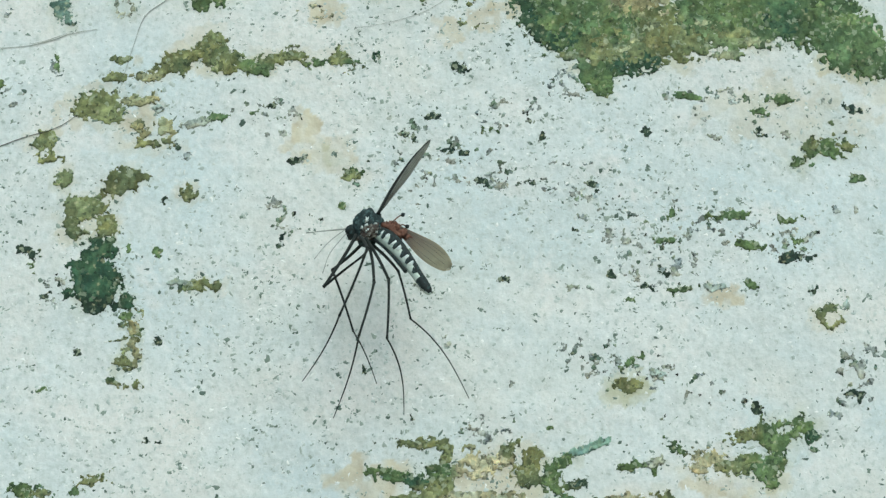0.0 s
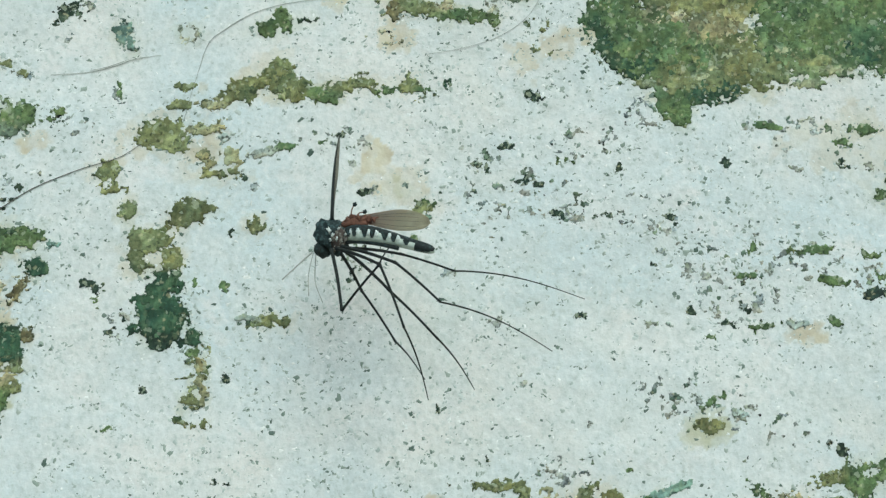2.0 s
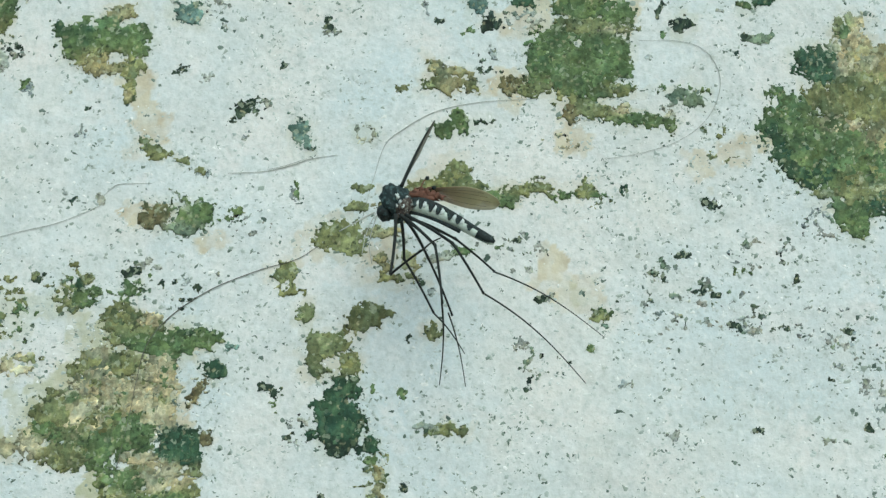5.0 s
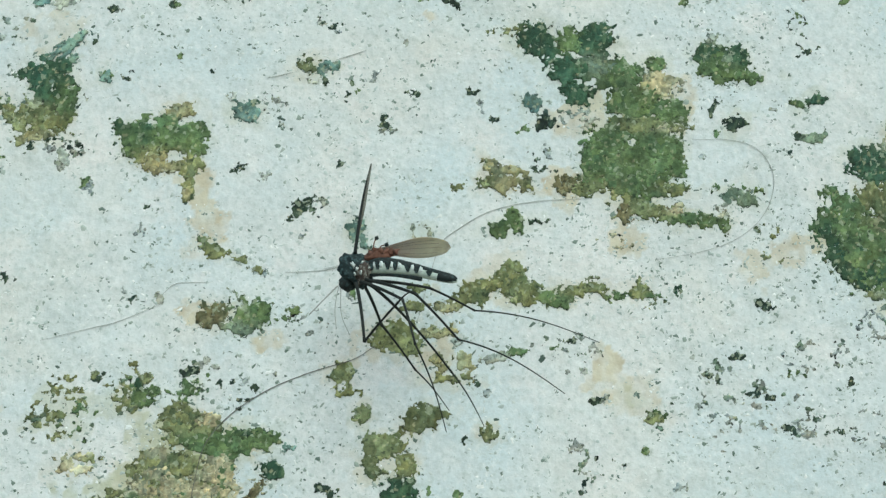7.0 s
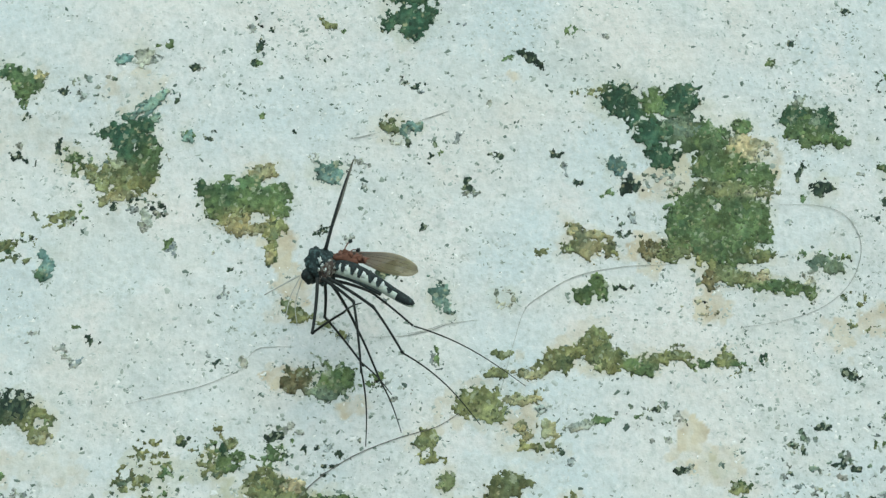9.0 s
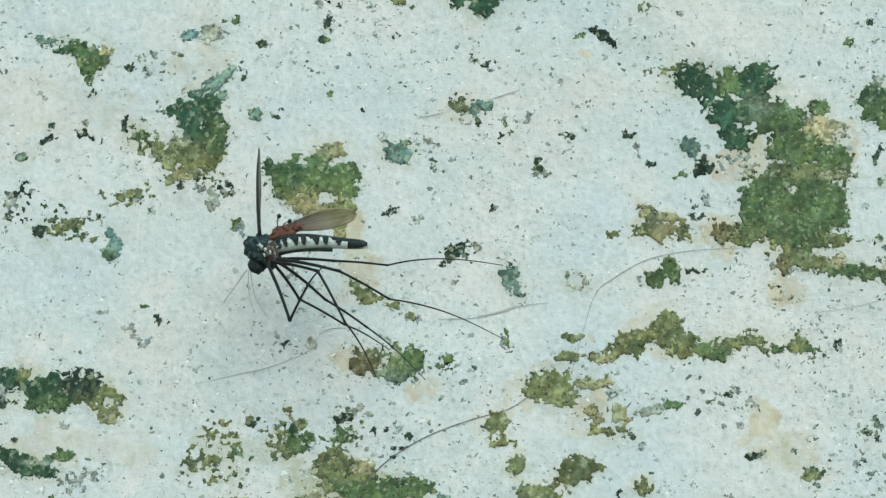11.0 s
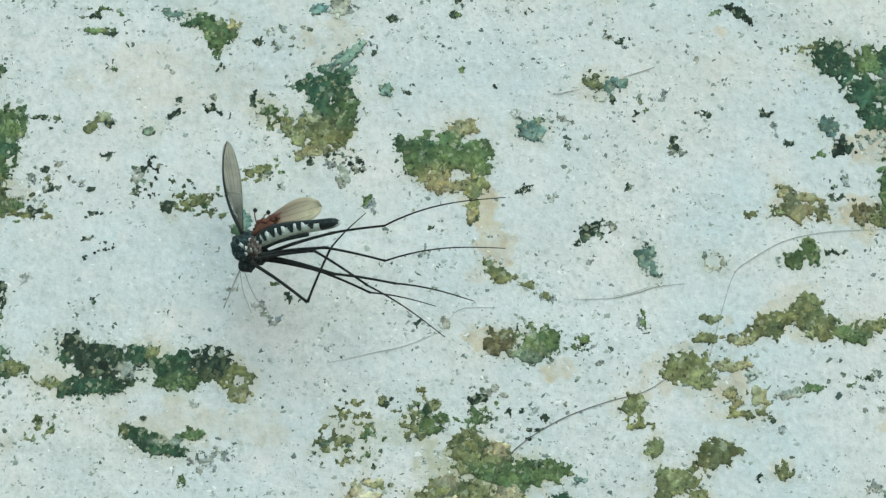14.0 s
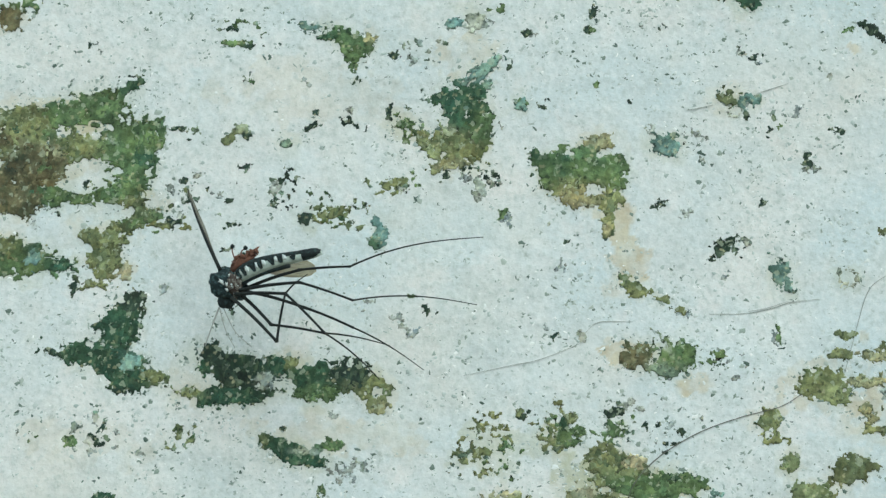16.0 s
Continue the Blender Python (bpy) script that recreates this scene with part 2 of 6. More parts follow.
# ---- building helpers ----
def mesh_of(name, verts, faces, mat, smooth=True):
    me = bpy.data.meshes.new(name)
    me.from_pydata(verts, [], faces)
    if smooth:
        me.polygons.foreach_set("use_smooth", [True] * len(me.polygons))
    me.materials.append(mat)
    me.update()
    return me


def part(name, me, parent, label=""):
    ob = new(name, me)
    ob.parent = parent
    return tagged(ob, label)


def tube(points, radii, sides=7):
    """A tapered tube along points (Vectors), with closed ends."""
    verts, faces = [], []
    side = Vector((0, 1, 0))
    for k, p in enumerate(points):
        way = (points[min(k + 1, len(points) - 1)] - points[max(k - 1, 0)]).normalized()
        a = side - way * side.dot(way)
        a = a.normalized() if a.length > 1e-6 else Vector((0, 0, 1))
        b = way.cross(a)
        for s in range(sides):
            q = 2 * math.pi * s / sides
            verts.append(p + radii[k] * (a * math.cos(q) + b * math.sin(q)))
    for k in range(len(points) - 1):
        for s in range(sides):
            n = (s + 1) % sides
            faces.append((k * sides + s, k * sides + n, (k + 1) * sides + n, (k + 1) * sides + s))
    faces.append(tuple(reversed(range(sides))))
    faces.append(tuple(range((len(points) - 1) * sides, len(points) * sides)))
    return verts, faces


def curve_points(points, steps=6):
    """A smooth line through points."""
    ends = [2 * points[0] - points[1], *points, 2 * points[-1] - points[-2]]
    out = []
    for k in range(1, len(ends) - 2):
        a, b, c, d = ends[k - 1 : k + 3]
        for s in range(steps):
            f = s / steps
            out.append(0.5 * ((2 * b) + (c - a) * f + (2 * a - 5 * b + 4 * c - d) * f**2 + (3 * b - a - 3 * c + d) * f**3))
    return [*out, points[-1]]


def blob(centre, radii, turn=0.0, lumps=0.06, seed=1, rings=14, sides=18):
    """An uneven ellipsoid, turned about the depth axis."""
    verts, faces = [], []
    m = Matrix.Rotation(radians(turn), 3, "Y")
    for i in range(rings + 1):
        a = math.pi * i / rings
        for j in range(sides):
            b = 2 * math.pi * j / sides
            d = Vector((math.cos(a), math.sin(a) * math.cos(b), math.sin(a) * math.sin(b)))
            k = 1 + lumps * (noise.noise(d * 2.7 + Vector((seed, 0, 0))) + 0.35 * noise.noise(d * 9.0 + Vector((0, seed, 0))))
            verts.append(Vector(centre) + m @ Vector([k * r * x for r, x in zip(radii, d)]))
    for i in range(rings):
        for j in range(sides):
            n = (j + 1) % sides
            faces.append((i * sides + j, i * sides + n, (i + 1) * sides + n, (i + 1) * sides + j))
    return verts, faces


# ---- the wall ----
# stains: u, v, half width, half height, turn, kind (0 tan, 1 olive, 2 grey), strength
STAINS = []


def stain(u, v, wide, high, turn, kind, strength):
    STAINS.append((u, v, wide, high, turn, kind, strength))


stain(-5.55, 15.11, 1.01, 1.57, -10, 0, 0.95)
stain(-4.11, 13.99, 1.41, 1.1, 1, 0, 0.66)
stain(2.6, 21.2, 1.2, 1.7, 20, 0, 0.7)
stain(-2.13, -3.78, 2.08, 1.19, -0, 0, 0.88)
stain(4.72, -3.94, 2.7, 1.2, -0, 0, 0.77)
stain(17.74, -3.98, 2.76, 1.22, -0, 0, 0.77)
stain(17.48, 6.19, 0.95, 0.63, 0, 0, 0.88)
stain(-12.29, 19.3, 2.83, 0.79, 1, 0, 0.66)
stain(-14.31, 15.81, 1.55, 1.24, 1, 0, 0.77)
stain(12.12, 1.09, 1.54, 1.08, 0, 1, 0.77)
stain(-14.53, 2.85, 1.04, 1.78, 0, 1, 0.44)
stain(22.1, 16.79, 5.27, 1.98, 1, 0, 0.44)
stain(25.68, 20.59, 2.35, 1.68, 1, 0, 0.88)
stain(-28.33, 24.74, 1.05, 1.55, 18, 0, 0.95)
stain(-27.42, 22.41, 0.98, 2.3, 15, 0, 0.95)
stain(-7.22, 29.36, 1.6, 1.28, 3, 0, 0.77)
stain(-1.77, 30.63, 1.29, 1.94, 3, 0, 0.95)
stain(-37.53, 33.12, 1.91, 1.27, 3, 0, 0.55)
stain(-23.82, 16.27, 0.91, 0.91, 3, 0, 0.95)
stain(-27.88, 17.6, 0.76, 0.67, 3, 0, 0.95)
stain(-7.8, 25.43, 1.26, 0.95, 3, 0, 0.95)
stain(-4.48, 22.35, 1.32, 0.94, 2, 0, 0.95)
stain(-28.22, 7.76, 3.21, 1.75, 2, 0, 0.95)
stain(-31.05, 6.79, 3.19, 2.03, 2, 1, 0.88)
stain(-27.14, 7.12, 3.73, 3.44, 1, 0, 0.95)
stain(-27.21, 1.72, 3.38, 2.25, 1, 1, 0.95)
stain(-58.22, 27.79, 2.47, 1.24, 4, 0, 0.95)
stain(-45.12, 30.2, 6.19, 1.86, 4, 0, 0.264)
stain(-16.91, 16.69, 2.38, 1.19, 4, 0, 0.55)
stain(-27.91, 10.57, 2.66, 1.48, 4, 1, 0.88)
stain(-33.94, 12.15, 2.67, 1.48, 4, 1, 0.44)
stain(-42.28, 12.1, 4.76, 1.19, 4, 0, 0.44)
stain(-55.3, 10.81, 3.57, 1.19, 4, 0, 0.33)
stain(-36.8, 26.74, 1.84, 0.61, 4, 0, 0.44)
stain(4.5, 22.2, 1.3, 0.7, 20, 0, 0.7)
stain(6.05, 23.01, 1.27, 0.63, 3, 0, 0.88)
stain(-28.81, 7.74, 3.49, 2.04, 2, 1, 0.77)
stain(-4.97, 14.94, 0.8, 1.36, 37, 0, 0.95)
stain(-3.59, 13.64, 0.73, 0.73, 1, 0, 0.66)
stain(-4.6, 14.42, 0.55, 0.55, 1, 1, 0.44)
stain(-4.05, 13.88, 0.49, 0.93, 46, 1, 0.55)
stain(17.49, 6.34, 0.88, 0.5, -10, 0, 0.85)
stain(-1.45, 31.31, 0.71, 1.29, 3, 0, 0.85)
stain(-15.93, 35.11, 0.46, 0.29, -18, 0, 0.85)
stain(-28.33, 17.58, 0.27, 0.33, 3, 0, 0.85)
stain(-27.51, 17.61, 0.27, 0.4, 3, 0, 0.85)
stain(-23.49, 15.99, 0.54, 0.27, 33, 0, 0.85)
stain(-24.7, 7.17, 0.95, 0.51, 43, 0, 0.85)
stain(-58.78, 27.81, 0.87, 0.53, 4, 0, 0.85)
stain(-2.4, -3.15, 0.47, 0.41, -0, 0, 0.85)
stain(16.91, -4.77, 1.51, 0.75, -0, 0, 0.85)


def wall_height(u, v):
    """How far the plaster stands proud, in mm."""
    return 0.16 * layers(u, v, 7.0, 3, 3) + 0.045 * layers(u, v, 0.9, 11, 3)


def stain_map(u, v):
    """Amounts of tan, olive and grey stain at each place."""
    out = np.zeros((*u.shape, 4))
    out[..., 3] = 1
    wide = layers(u, v, 8.0, 37, 3)
    cu, cv = chips(u, v, 0.42, 21)
    u, v = u + 0.75 * (cu - u), v + 0.75 * (cv - v)
    ragged = layers(u, v, 1.6, 31, 4)
    torn = layers(u, v, 0.55, 53, 3)
    grain = np.clip(0.78 + 0.9 * layers(u, v, 0.6, 43, 3), 0.2, 1)
    out[..., 0] = np.clip(0.16 * (wide + 0.6 * ragged), 0, 0.13)
    for x, y, a, b, turn, kind, strong in STAINS:
        c, s = math.cos(radians(turn)), math.sin(radians(turn))
        p, q = (u - x) * c + (v - y) * s, (v - y) * c - (u - x) * s
        d = 1 - np.sqrt((p / a) ** 2 + (q / b) ** 2) + 0.8 * ragged + 0.5 * torn
        out[..., kind] = np.maximum(out[..., kind], np.clip(d * 4.5 + 0.2, 0, 1) * strong * grain)
    # a faint tide mark round the larger crusts
    for lobes in laid:
        for x, y, a, b, turn, tone in lobes:
            if tone == "-" or min(a, b) < 0.3:
                continue
            c, s = math.cos(radians(turn)), math.sin(radians(turn))
            reach = max(a, b) + 2.0
            near = (abs(u - x) < reach) & (abs(v - y) < reach)
            if not near.any():
                continue
            p, q = (u[near] - x) * c + (v[near] - y) * s, (v[near] - y) * c - (u[near] - x) * s
            d = (np.sqrt((p / a) ** 2 + (q / b) ** 2) - 1) * min(a, b)
            k = np.clip(0.9 - d / 0.6 + 1.1 * ragged[near] + 0.6 * torn[near], 0, 1)
            kind = 0 if tone in "BYOARL" else 1
            out[near, kind] = np.maximum(out[near, kind], (0.5 if kind == 0 else 0.34) * k * grain[near])
    return out


def grown(low, high, step, far_low, far_high):
    """Lines of a grid: fine from low to high, then wider and wider to the far ends."""
    line = list(np.arange(low, high + step / 2, step))
    for end, sign in ((far_low, -1), (far_high, 1)):
        at, gap, extra = (low if sign < 0 else line[-1]), step, []
        while abs(end - at) > gap * 1.7:
            gap *= 1.7
            at += sign * gap
            extra.append(at)
        extra.append(end)
        line = extra[::-1] + line if sign < 0 else line + extra
    return np.array(line)


def build_wall():
    us = grown(-68.0, 28.0, 0.125, -2400.0, 2400.0)
    vs = grown(-18.0, 42.0, 0.125, -1000 * HIGH, 900.0)
    u, v = np.meshgrid(us, vs)
    h, n, k = wall_height(u, v), len(us), len(vs)
    # rounded arrises where the wall ends
    near = np.minimum(np.minimum(u - us[0], us[-1] - u), vs[-1] - v)
    h = np.where(near < 12.0, h - 6.0 * (1 - np.clip(near / 12.0, 0, 1)) ** 2, h)
    front = np.stack([u * MM, -h * MM, HIGH + v * MM], -1).reshape(-1, 3)
    verts = front.tolist()
    i, j = np.meshgrid(np.arange(n - 1), np.arange(k - 1))
    a = (j * n + i).ravel()
    faces = np.stack([a, a + 1, a + n + 1, a + n], 1).tolist()
    rim = [*range(n), *[r * n + n - 1 for r in range(1, k)], *[(k - 1) * n + c for c in range(n - 2, -1, -1)], *[r * n for r in range(k - 2, 0, -1)]]
    base = len(verts)
    verts += [(verts[r][0], 0.12, verts[r][2]) for r in rim]
    for s in range(len(rim)):
        t = (s + 1) % len(rim)
        faces.append((rim[t], rim[s], base + s, base + t))
    faces.append(tuple(base + s for s in range(len(rim))))
    me = mesh_of("wall", verts, faces, LIMEWASH)
    attr = me.color_attributes.new("stain", "FLOAT_COLOR", "POINT")
    full = np.zeros((len(verts), 4))
    full[: n * k] = stain_map(u, v).reshape(-1, 4)
    attr.data.foreach_set("color", full.ravel())
    tagged(new("wall_1", me), "weathered white limewashed wall with tan stains and pits", "wall", kind="structure")


def build_ground():
    r, rings, sides = [0.0, 0.5, 1.2, 3.0, 9.0, 40.0, 300.0, 3000.0], 8, 36
    verts, faces = [(0, 0, 0)], []
    for k in range(1, rings):
        verts += [(r[k] * math.cos(2 * math.pi * s / sides), r[k] * math.sin(2 * math.pi * s / sides), 0) for s in range(sides)]
    for s in range(sides):
        n = (s + 1) % sides
        faces.append((0, 1 + s, 1 + n))
        for k in range(rings - 2):
            p = 1 + k * sides
            faces.append((p + s, p + sides + s, p + sides + n, p + n))
    tagged(new("ground", mesh_of("ground", verts, faces, SOIL)), "bare brown soil at the foot of the wall", "ground", kind="structure")


build_ground()

# ---- crusts of algae and moss on the wall ----
TONES = {
    "A": (0.31, 0.305, 0.15),
    "L": (0.34, 0.38, 0.22),
    "P": (0.16, 0.225, 0.15),
    "G": (0.105, 0.165, 0.062), "T": (0.038, 0.088, 0.046), "O": (0.175, 0.20, 0.082), "Y": (0.45, 0.43, 0.255),
    "B": (0.58, 0.45, 0.31), "R": (0.13, 0.12, 0.056), "W": (0.38, 0.43, 0.34), "C": (0.19, 0.31, 0.25), "K": (0.024, 0.044, 0.03), "S": (0.32, 0.355, 0.305),
}
WORDS = {
    "A": "ochre olive lichen crust",
    "L": "pale yellowish green lichen crust",
    "P": "pale green algae crust",
    "G": "green mossy algae crust", "T": "dark green moss crust", "O": "olive green algae crust", "Y": "yellow ochre lichen crust",
    "B": "tan lichen stain crust", "R": "brown and green algae crust", "W": "pale grey lichen crust", "C": "teal green paint flake", "K": "blackish green algae crust", "S": "greyish green algae crust",
}


def inside(u, v, lobes, seed):
    """How far each place lies inside the crust's ragged outline, in mm, and its pigment."""
    joined, pigment, weight = np.zeros(u.shape), np.zeros((*u.shape, 3)), np.full(u.shape, 1e-9)
    holes = np.full(u.shape, -9.0)
    least = max(min(a, b) for _, _, a, b, _, tone in lobes if tone != "-")
    k = min(1.0, least / 0.55)
    soft = 0.04 + 0.09 * k
    size = 0.35 + 0.85 * k
    # the rim breaks off along angular chips
    cu, cv = chips(u, v, 0.16 + 0.16 * k, 5)
    fu, fv = chips(u, v, 0.09 + 0.06 * k, 9)
    wob_u = 0.30 * k * layers(u, v, size, seed + 40, 4) + 0.45 * (cu - u) + 0.4 * (fu - u)
    wob_v = 0.30 * k * layers(u, v, size, seed + 60, 4) + 0.45 * (cv - v) + 0.4 * (fv - v)
    for x, y, a, b, turn, tone in lobes:
        c, s = math.cos(radians(turn)), math.sin(radians(turn))
        p = (u - x + wob_u) * c + (v - y + wob_v) * s
        q = (v - y + wob_v) * c - (u - x + wob_u) * s
        r = np.sqrt((p / a) ** 2 + (q / b) ** 2)
        d = (1 - r) * min(a, b)
        if tone == "-":
            holes = np.maximum(holes, d)
        else:
            joined += np.exp(np.clip(d / soft, -30, 30))
            w = np.exp(-4 * r)
            weight += w
            pigment += w[..., None] * np.array(TONES[tone])
    depth = soft * np.log(joined + 1e-12)
    edge = 0.30 * layers(cu, cv, 0.5 * size, seed, 3) + 0.30 * layers(fu, fv, 0.24, seed + 5, 2)
    grip = max(k, 0.62 if least < 0.2 else 0.0)
    depth = np.minimum(depth + 0.03 * k + grip * edge, -holes + 0.6 * k * edge)
    # bare pinholes, more of them near the rim
    if least > 0.4:
        pale = np.clip((pigment / weight[..., None]).mean(-1) - 0.14, 0, 0.25)
        pin = layers(0.5 * (u + fu), 0.5 * (v + fv), 0.55, seed + 90, 4) - 0.31 - 0.42 * np.clip(depth, 0, 0.8) + 1.1 * pale
        depth = np.where(pin > 0, np.minimum(depth, -0.5 * pin), depth)
    # thin bare cracks wind through the broad crusts
    if least > 0.9:
        crack = np.abs(layers(u + 0.4 * (fu - u), v + 0.4 * (fv - v), 1.5, seed + 70, 3))
        loose = layers(u, v, 3.2, seed + 80, 2)
        depth = np.where(crack < 0.05 * np.clip(loose + 0.25, 0, 1) / 0.5, np.minimum(depth, -0.03), depth)
    pigment = pigment / weight[..., None]
    # a mosaic of darker, paler and yellower chips
    tone = 0.5 + 0.5 * lattice(np.floor(cu * 97), np.floor(cv * 97), seed)
    fleck = 0.5 + 0.5 * lattice(np.floor(fu * 97), np.floor(fv * 97), seed + 1)
    hue = 0.5 + 0.5 * layers(cu, cv, 0.9, seed + 21, 3)
    broad = 1 + 0.6 * layers(cu, cv, 2.4, seed + 31, 3)
    pigment = pigment * np.clip(broad, 0.5, 1.6)[..., None] * (0.78 + 0.42 * tone)[..., None] * (0.86 + 0.28 * fleck)[..., None]
    pigment = pigment * np.stack([0.78 + 0.48 * hue, 0.92 + 0.16 * hue, 1.20 - 0.30 * hue], -1)
    rim = np.clip(1 - depth / 0.22, 0, 1)
    dark = (fleck < 0.03 + 0.20 * rim)[..., None]
    pigment = np.where(dark, 0.35 * pigment + 0.3 * np.array(TONES["K"]), pigment)
    bare = (fleck > 0.965)[..., None] & (pigment.mean(-1) < 0.3)[..., None]
    pigment = np.where(bare, 0.45 * pigment + 0.5 * np.array(TONES["Y"]), pigment)
    return depth, pigment


laid = []


def film(name, lobes, seed, thick, lift):
    """A thin crust as a mesh round its middle, which it returns too."""
    solid = [e for e in lobes if e[5] != "-"]
    big = max(max(a, b) for _, _, a, b, _, _ in solid)
    step = 0.04 if big < 0.5 else 0.055 if big < 2 else 0.07
    reach = 0.5
    u0, u1 = min(e[0] - max(e[2:4]) for e in solid) - reach, max(e[0] + max(e[2:4]) for e in solid) + reach
    v0, v1 = min(e[1] - max(e[2:4]) for e in solid) - reach, max(e[1] + max(e[2:4]) for e in solid) + reach
    u, v = np.meshgrid(np.arange(u0, u1, step), np.arange(v0, v1, step))
    d, pigment = inside(u, v, lobes, seed)
    if (d > 0).sum() < 12:
        d = d - np.sort(d.ravel())[-20] + 1e-6
    gv, gu = np.gradient(d, step)
    g2 = gu * gu + gv * gv + 0.05
    out = d <= 0
    # the rim's corners move onto the outline
    move = np.clip(-d / g2, 0, 3.0)
    su, sv = np.clip(gu * move, -step, step), np.clip(gv * move, -step, step)
    pu, pv = np.where(out, u + su, u), np.where(out, v + sv, v)
    lump = 0.5 + 0.5 * layers(u, v, 0.45, seed + 3, 3)
    top = wall_height(pu, pv) + lift + np.where(out, -0.02, thick * (1 - np.exp(-np.clip(d, 0, None) / 0.05)) * (0.3 + 1.1 * lump) + 0.01)
    keep = ~out
    cell = keep[:-1, :-1] | keep[1:, :-1] | keep[:-1, 1:] | keep[1:, 1:]
    n = u.shape[1]
    j, i = np.nonzero(cell)
    a = j * n + i
    faces = np.stack([a, a + 1, a + n + 1, a + n], 1)
    used, back = np.unique(faces, return_inverse=True)
    cu, cv = 0.5 * (u0 + u1), 0.5 * (v0 + v1)
    verts = np.stack([(pu - cu) * MM, -top * MM, (pv - cv) * MM], -1).reshape(-1, 3)[used]
    me = mesh_of(name, verts.tolist(), back.reshape(-1, 4).tolist(), CRUST)
    attr = me.color_attributes.new("pigment", "FLOAT_COLOR", "POINT")
    col = np.ones((len(used), 4))
    col[:, :3] = pigment.reshape(-1, 3)[used]
    attr.data.foreach_set("color", col.ravel())
    return me, cu, cv, big


def crust(lobes, thick=0.05):
    laid.append(lobes)
    seed = 100 + 13 * len(laid)
    solid = [e for e in lobes if e[5] != "-"]
    main = max(solid, key=lambda e: e[2] * e[3])[5]
    reach = max(e[2] for e in solid)
    kind = "paint_flake" if main == "C" else "algae_fleck" if main in "KS" and reach < 0.9 else "moss_patch" if main in "GTKS" else "lichen_patch"
    me, cu, cv, big = film(kind, lobes, seed, min(thick, 0.03 + 0.05 * max(e[2] for e in solid)), 0.0)
    size = "broad ragged" if big > 1.5 else "small ragged" if big < 0.6 else "ragged"
    ob = new(kind, me)
    ob.location = place(cu, 0, cv)
    tagged(ob, size + " " + WORDS[main] + " on the white wall", kind.replace("_", " "), "crusts on the wall")
    if len(solid) < 3 or kind == "algae_fleck":
        return
    # clumps and flakes that lie on the crust as layers of their own
    gaps = [e for e in lobes if e[5] == "-"]
    for n, (x, y, a, b, turn, tone) in enumerate(solid):
        if min(a, b) < 0.16 or (tone == main and n == 0):
            continue
        k = 0.95 if tone in "WCL" else 0.78
        me, fu, fv, _ = film("clump", [(x, y, a * k, b * k, turn, tone), *gaps], seed + 5 + n, 0.03, 0.055 if tone in "WC" else 0.012 + 0.004 * (n % 5))
        clump = part({"W": "flake", "C": "flake", "G": "moss_clump", "T": "moss_clump", "K": "moss_clump", "O": "algae_clump", "P": "algae_clump", "S": "algae_clump"}.get(tone, "lichen_clump"), me, ob, WORDS[tone].replace(" crust", " clump"))
        clump.location = Vector(((fu - cu) * MM, 0, (fv - cv) * MM))



def crumble(u, v, a, b, count, tone):
    """A loose sprinkling of crumbs as one thing."""
    rng = np.random.default_rng(int(997 * abs(u) + 131 * abs(v)) + count)
    out = []
    fine = 0.42 if tone in "SW" else 0.44
    for _ in range(int(count * (3.0 if tone in "SW" else 2.2))):
        ang, far = rng.uniform(0, 2 * math.pi), math.sqrt(rng.uniform(0, 1))
        size = fine * float(np.clip(rng.lognormal(-1.75, 0.5), 0.09, 0.40))
        out.append((u + a * far * math.cos(ang), v + b * far * math.sin(ang), size, size * rng.uniform(0.28, 0.7), rng.normal(8, 30), tone if rng.random() < 0.8 else "P"))
    crust(out, 0.03)


crust([(6.2, 23.57, 0.46, 0.3, 1, "G"), (7.05, 25.75, 0.73, 0.26, 1, "G"), (6.79, 23.51, 0.85, 0.66, 1, "T"), (7.66, 24.71, 1.32, 0.92, 1, "G"), (7.78, 23.88, 0.99, 0.99, 1, "G"), (7.3, 22.28, 0.85, 0.79, 1, "T"), (9.51, 27.39, 1.67, 1.13, 1, "T"), (11.03, 29.62, 0.74, 0.74, 1, "G"), (8.37, 21.85, 1.31, 1.31, 1, "T"), (8.71, 22.65, 1.64, 1.64, 1, "G"), (8.98, 21.31, 1.31, 0.98, 1, "T"), (11.47, 28.33, 1.34, 2.01, 1, "Y"), (11.79, 27.73, 1.68, 0.8, 1, "Y"), (10.75, 24.07, 1.32, 0.66, 1, "Y")])
crust([(9.47, 20.05, 0.65, 0.2, 1, "L"), (10.83, 22.06, 3.62, 2.3, 1, "G"), (12.98, 27.36, 2.35, 1.68, 1, "A"), (12.59, 25.58, 4, 2, 1, "O"), (11.11, 20.35, 1.64, 0.98, 1, "O"), (11.11, 20.22, 1.05, 0.2, 1, "L"), (11.08, 19.16, 1.17, 1.24, 1, "G"), (11.25, 18.32, 0.59, 0.72, 1, "G"), (13.19, 23.67, 2.06, 1.13, 1, "A"), (12.36, 20.41, 0.72, 0.2, 1, "L"), (12.4, 19.69, 2.29, 0.85, 1, "T"), (13.13, 21, 0.3, 0.53, 1, "L"), (14.13, 22.95, 1.33, 0.6, 1, "Y"), (14.12, 21.81, 0.79, 0.2, 1, "L")])
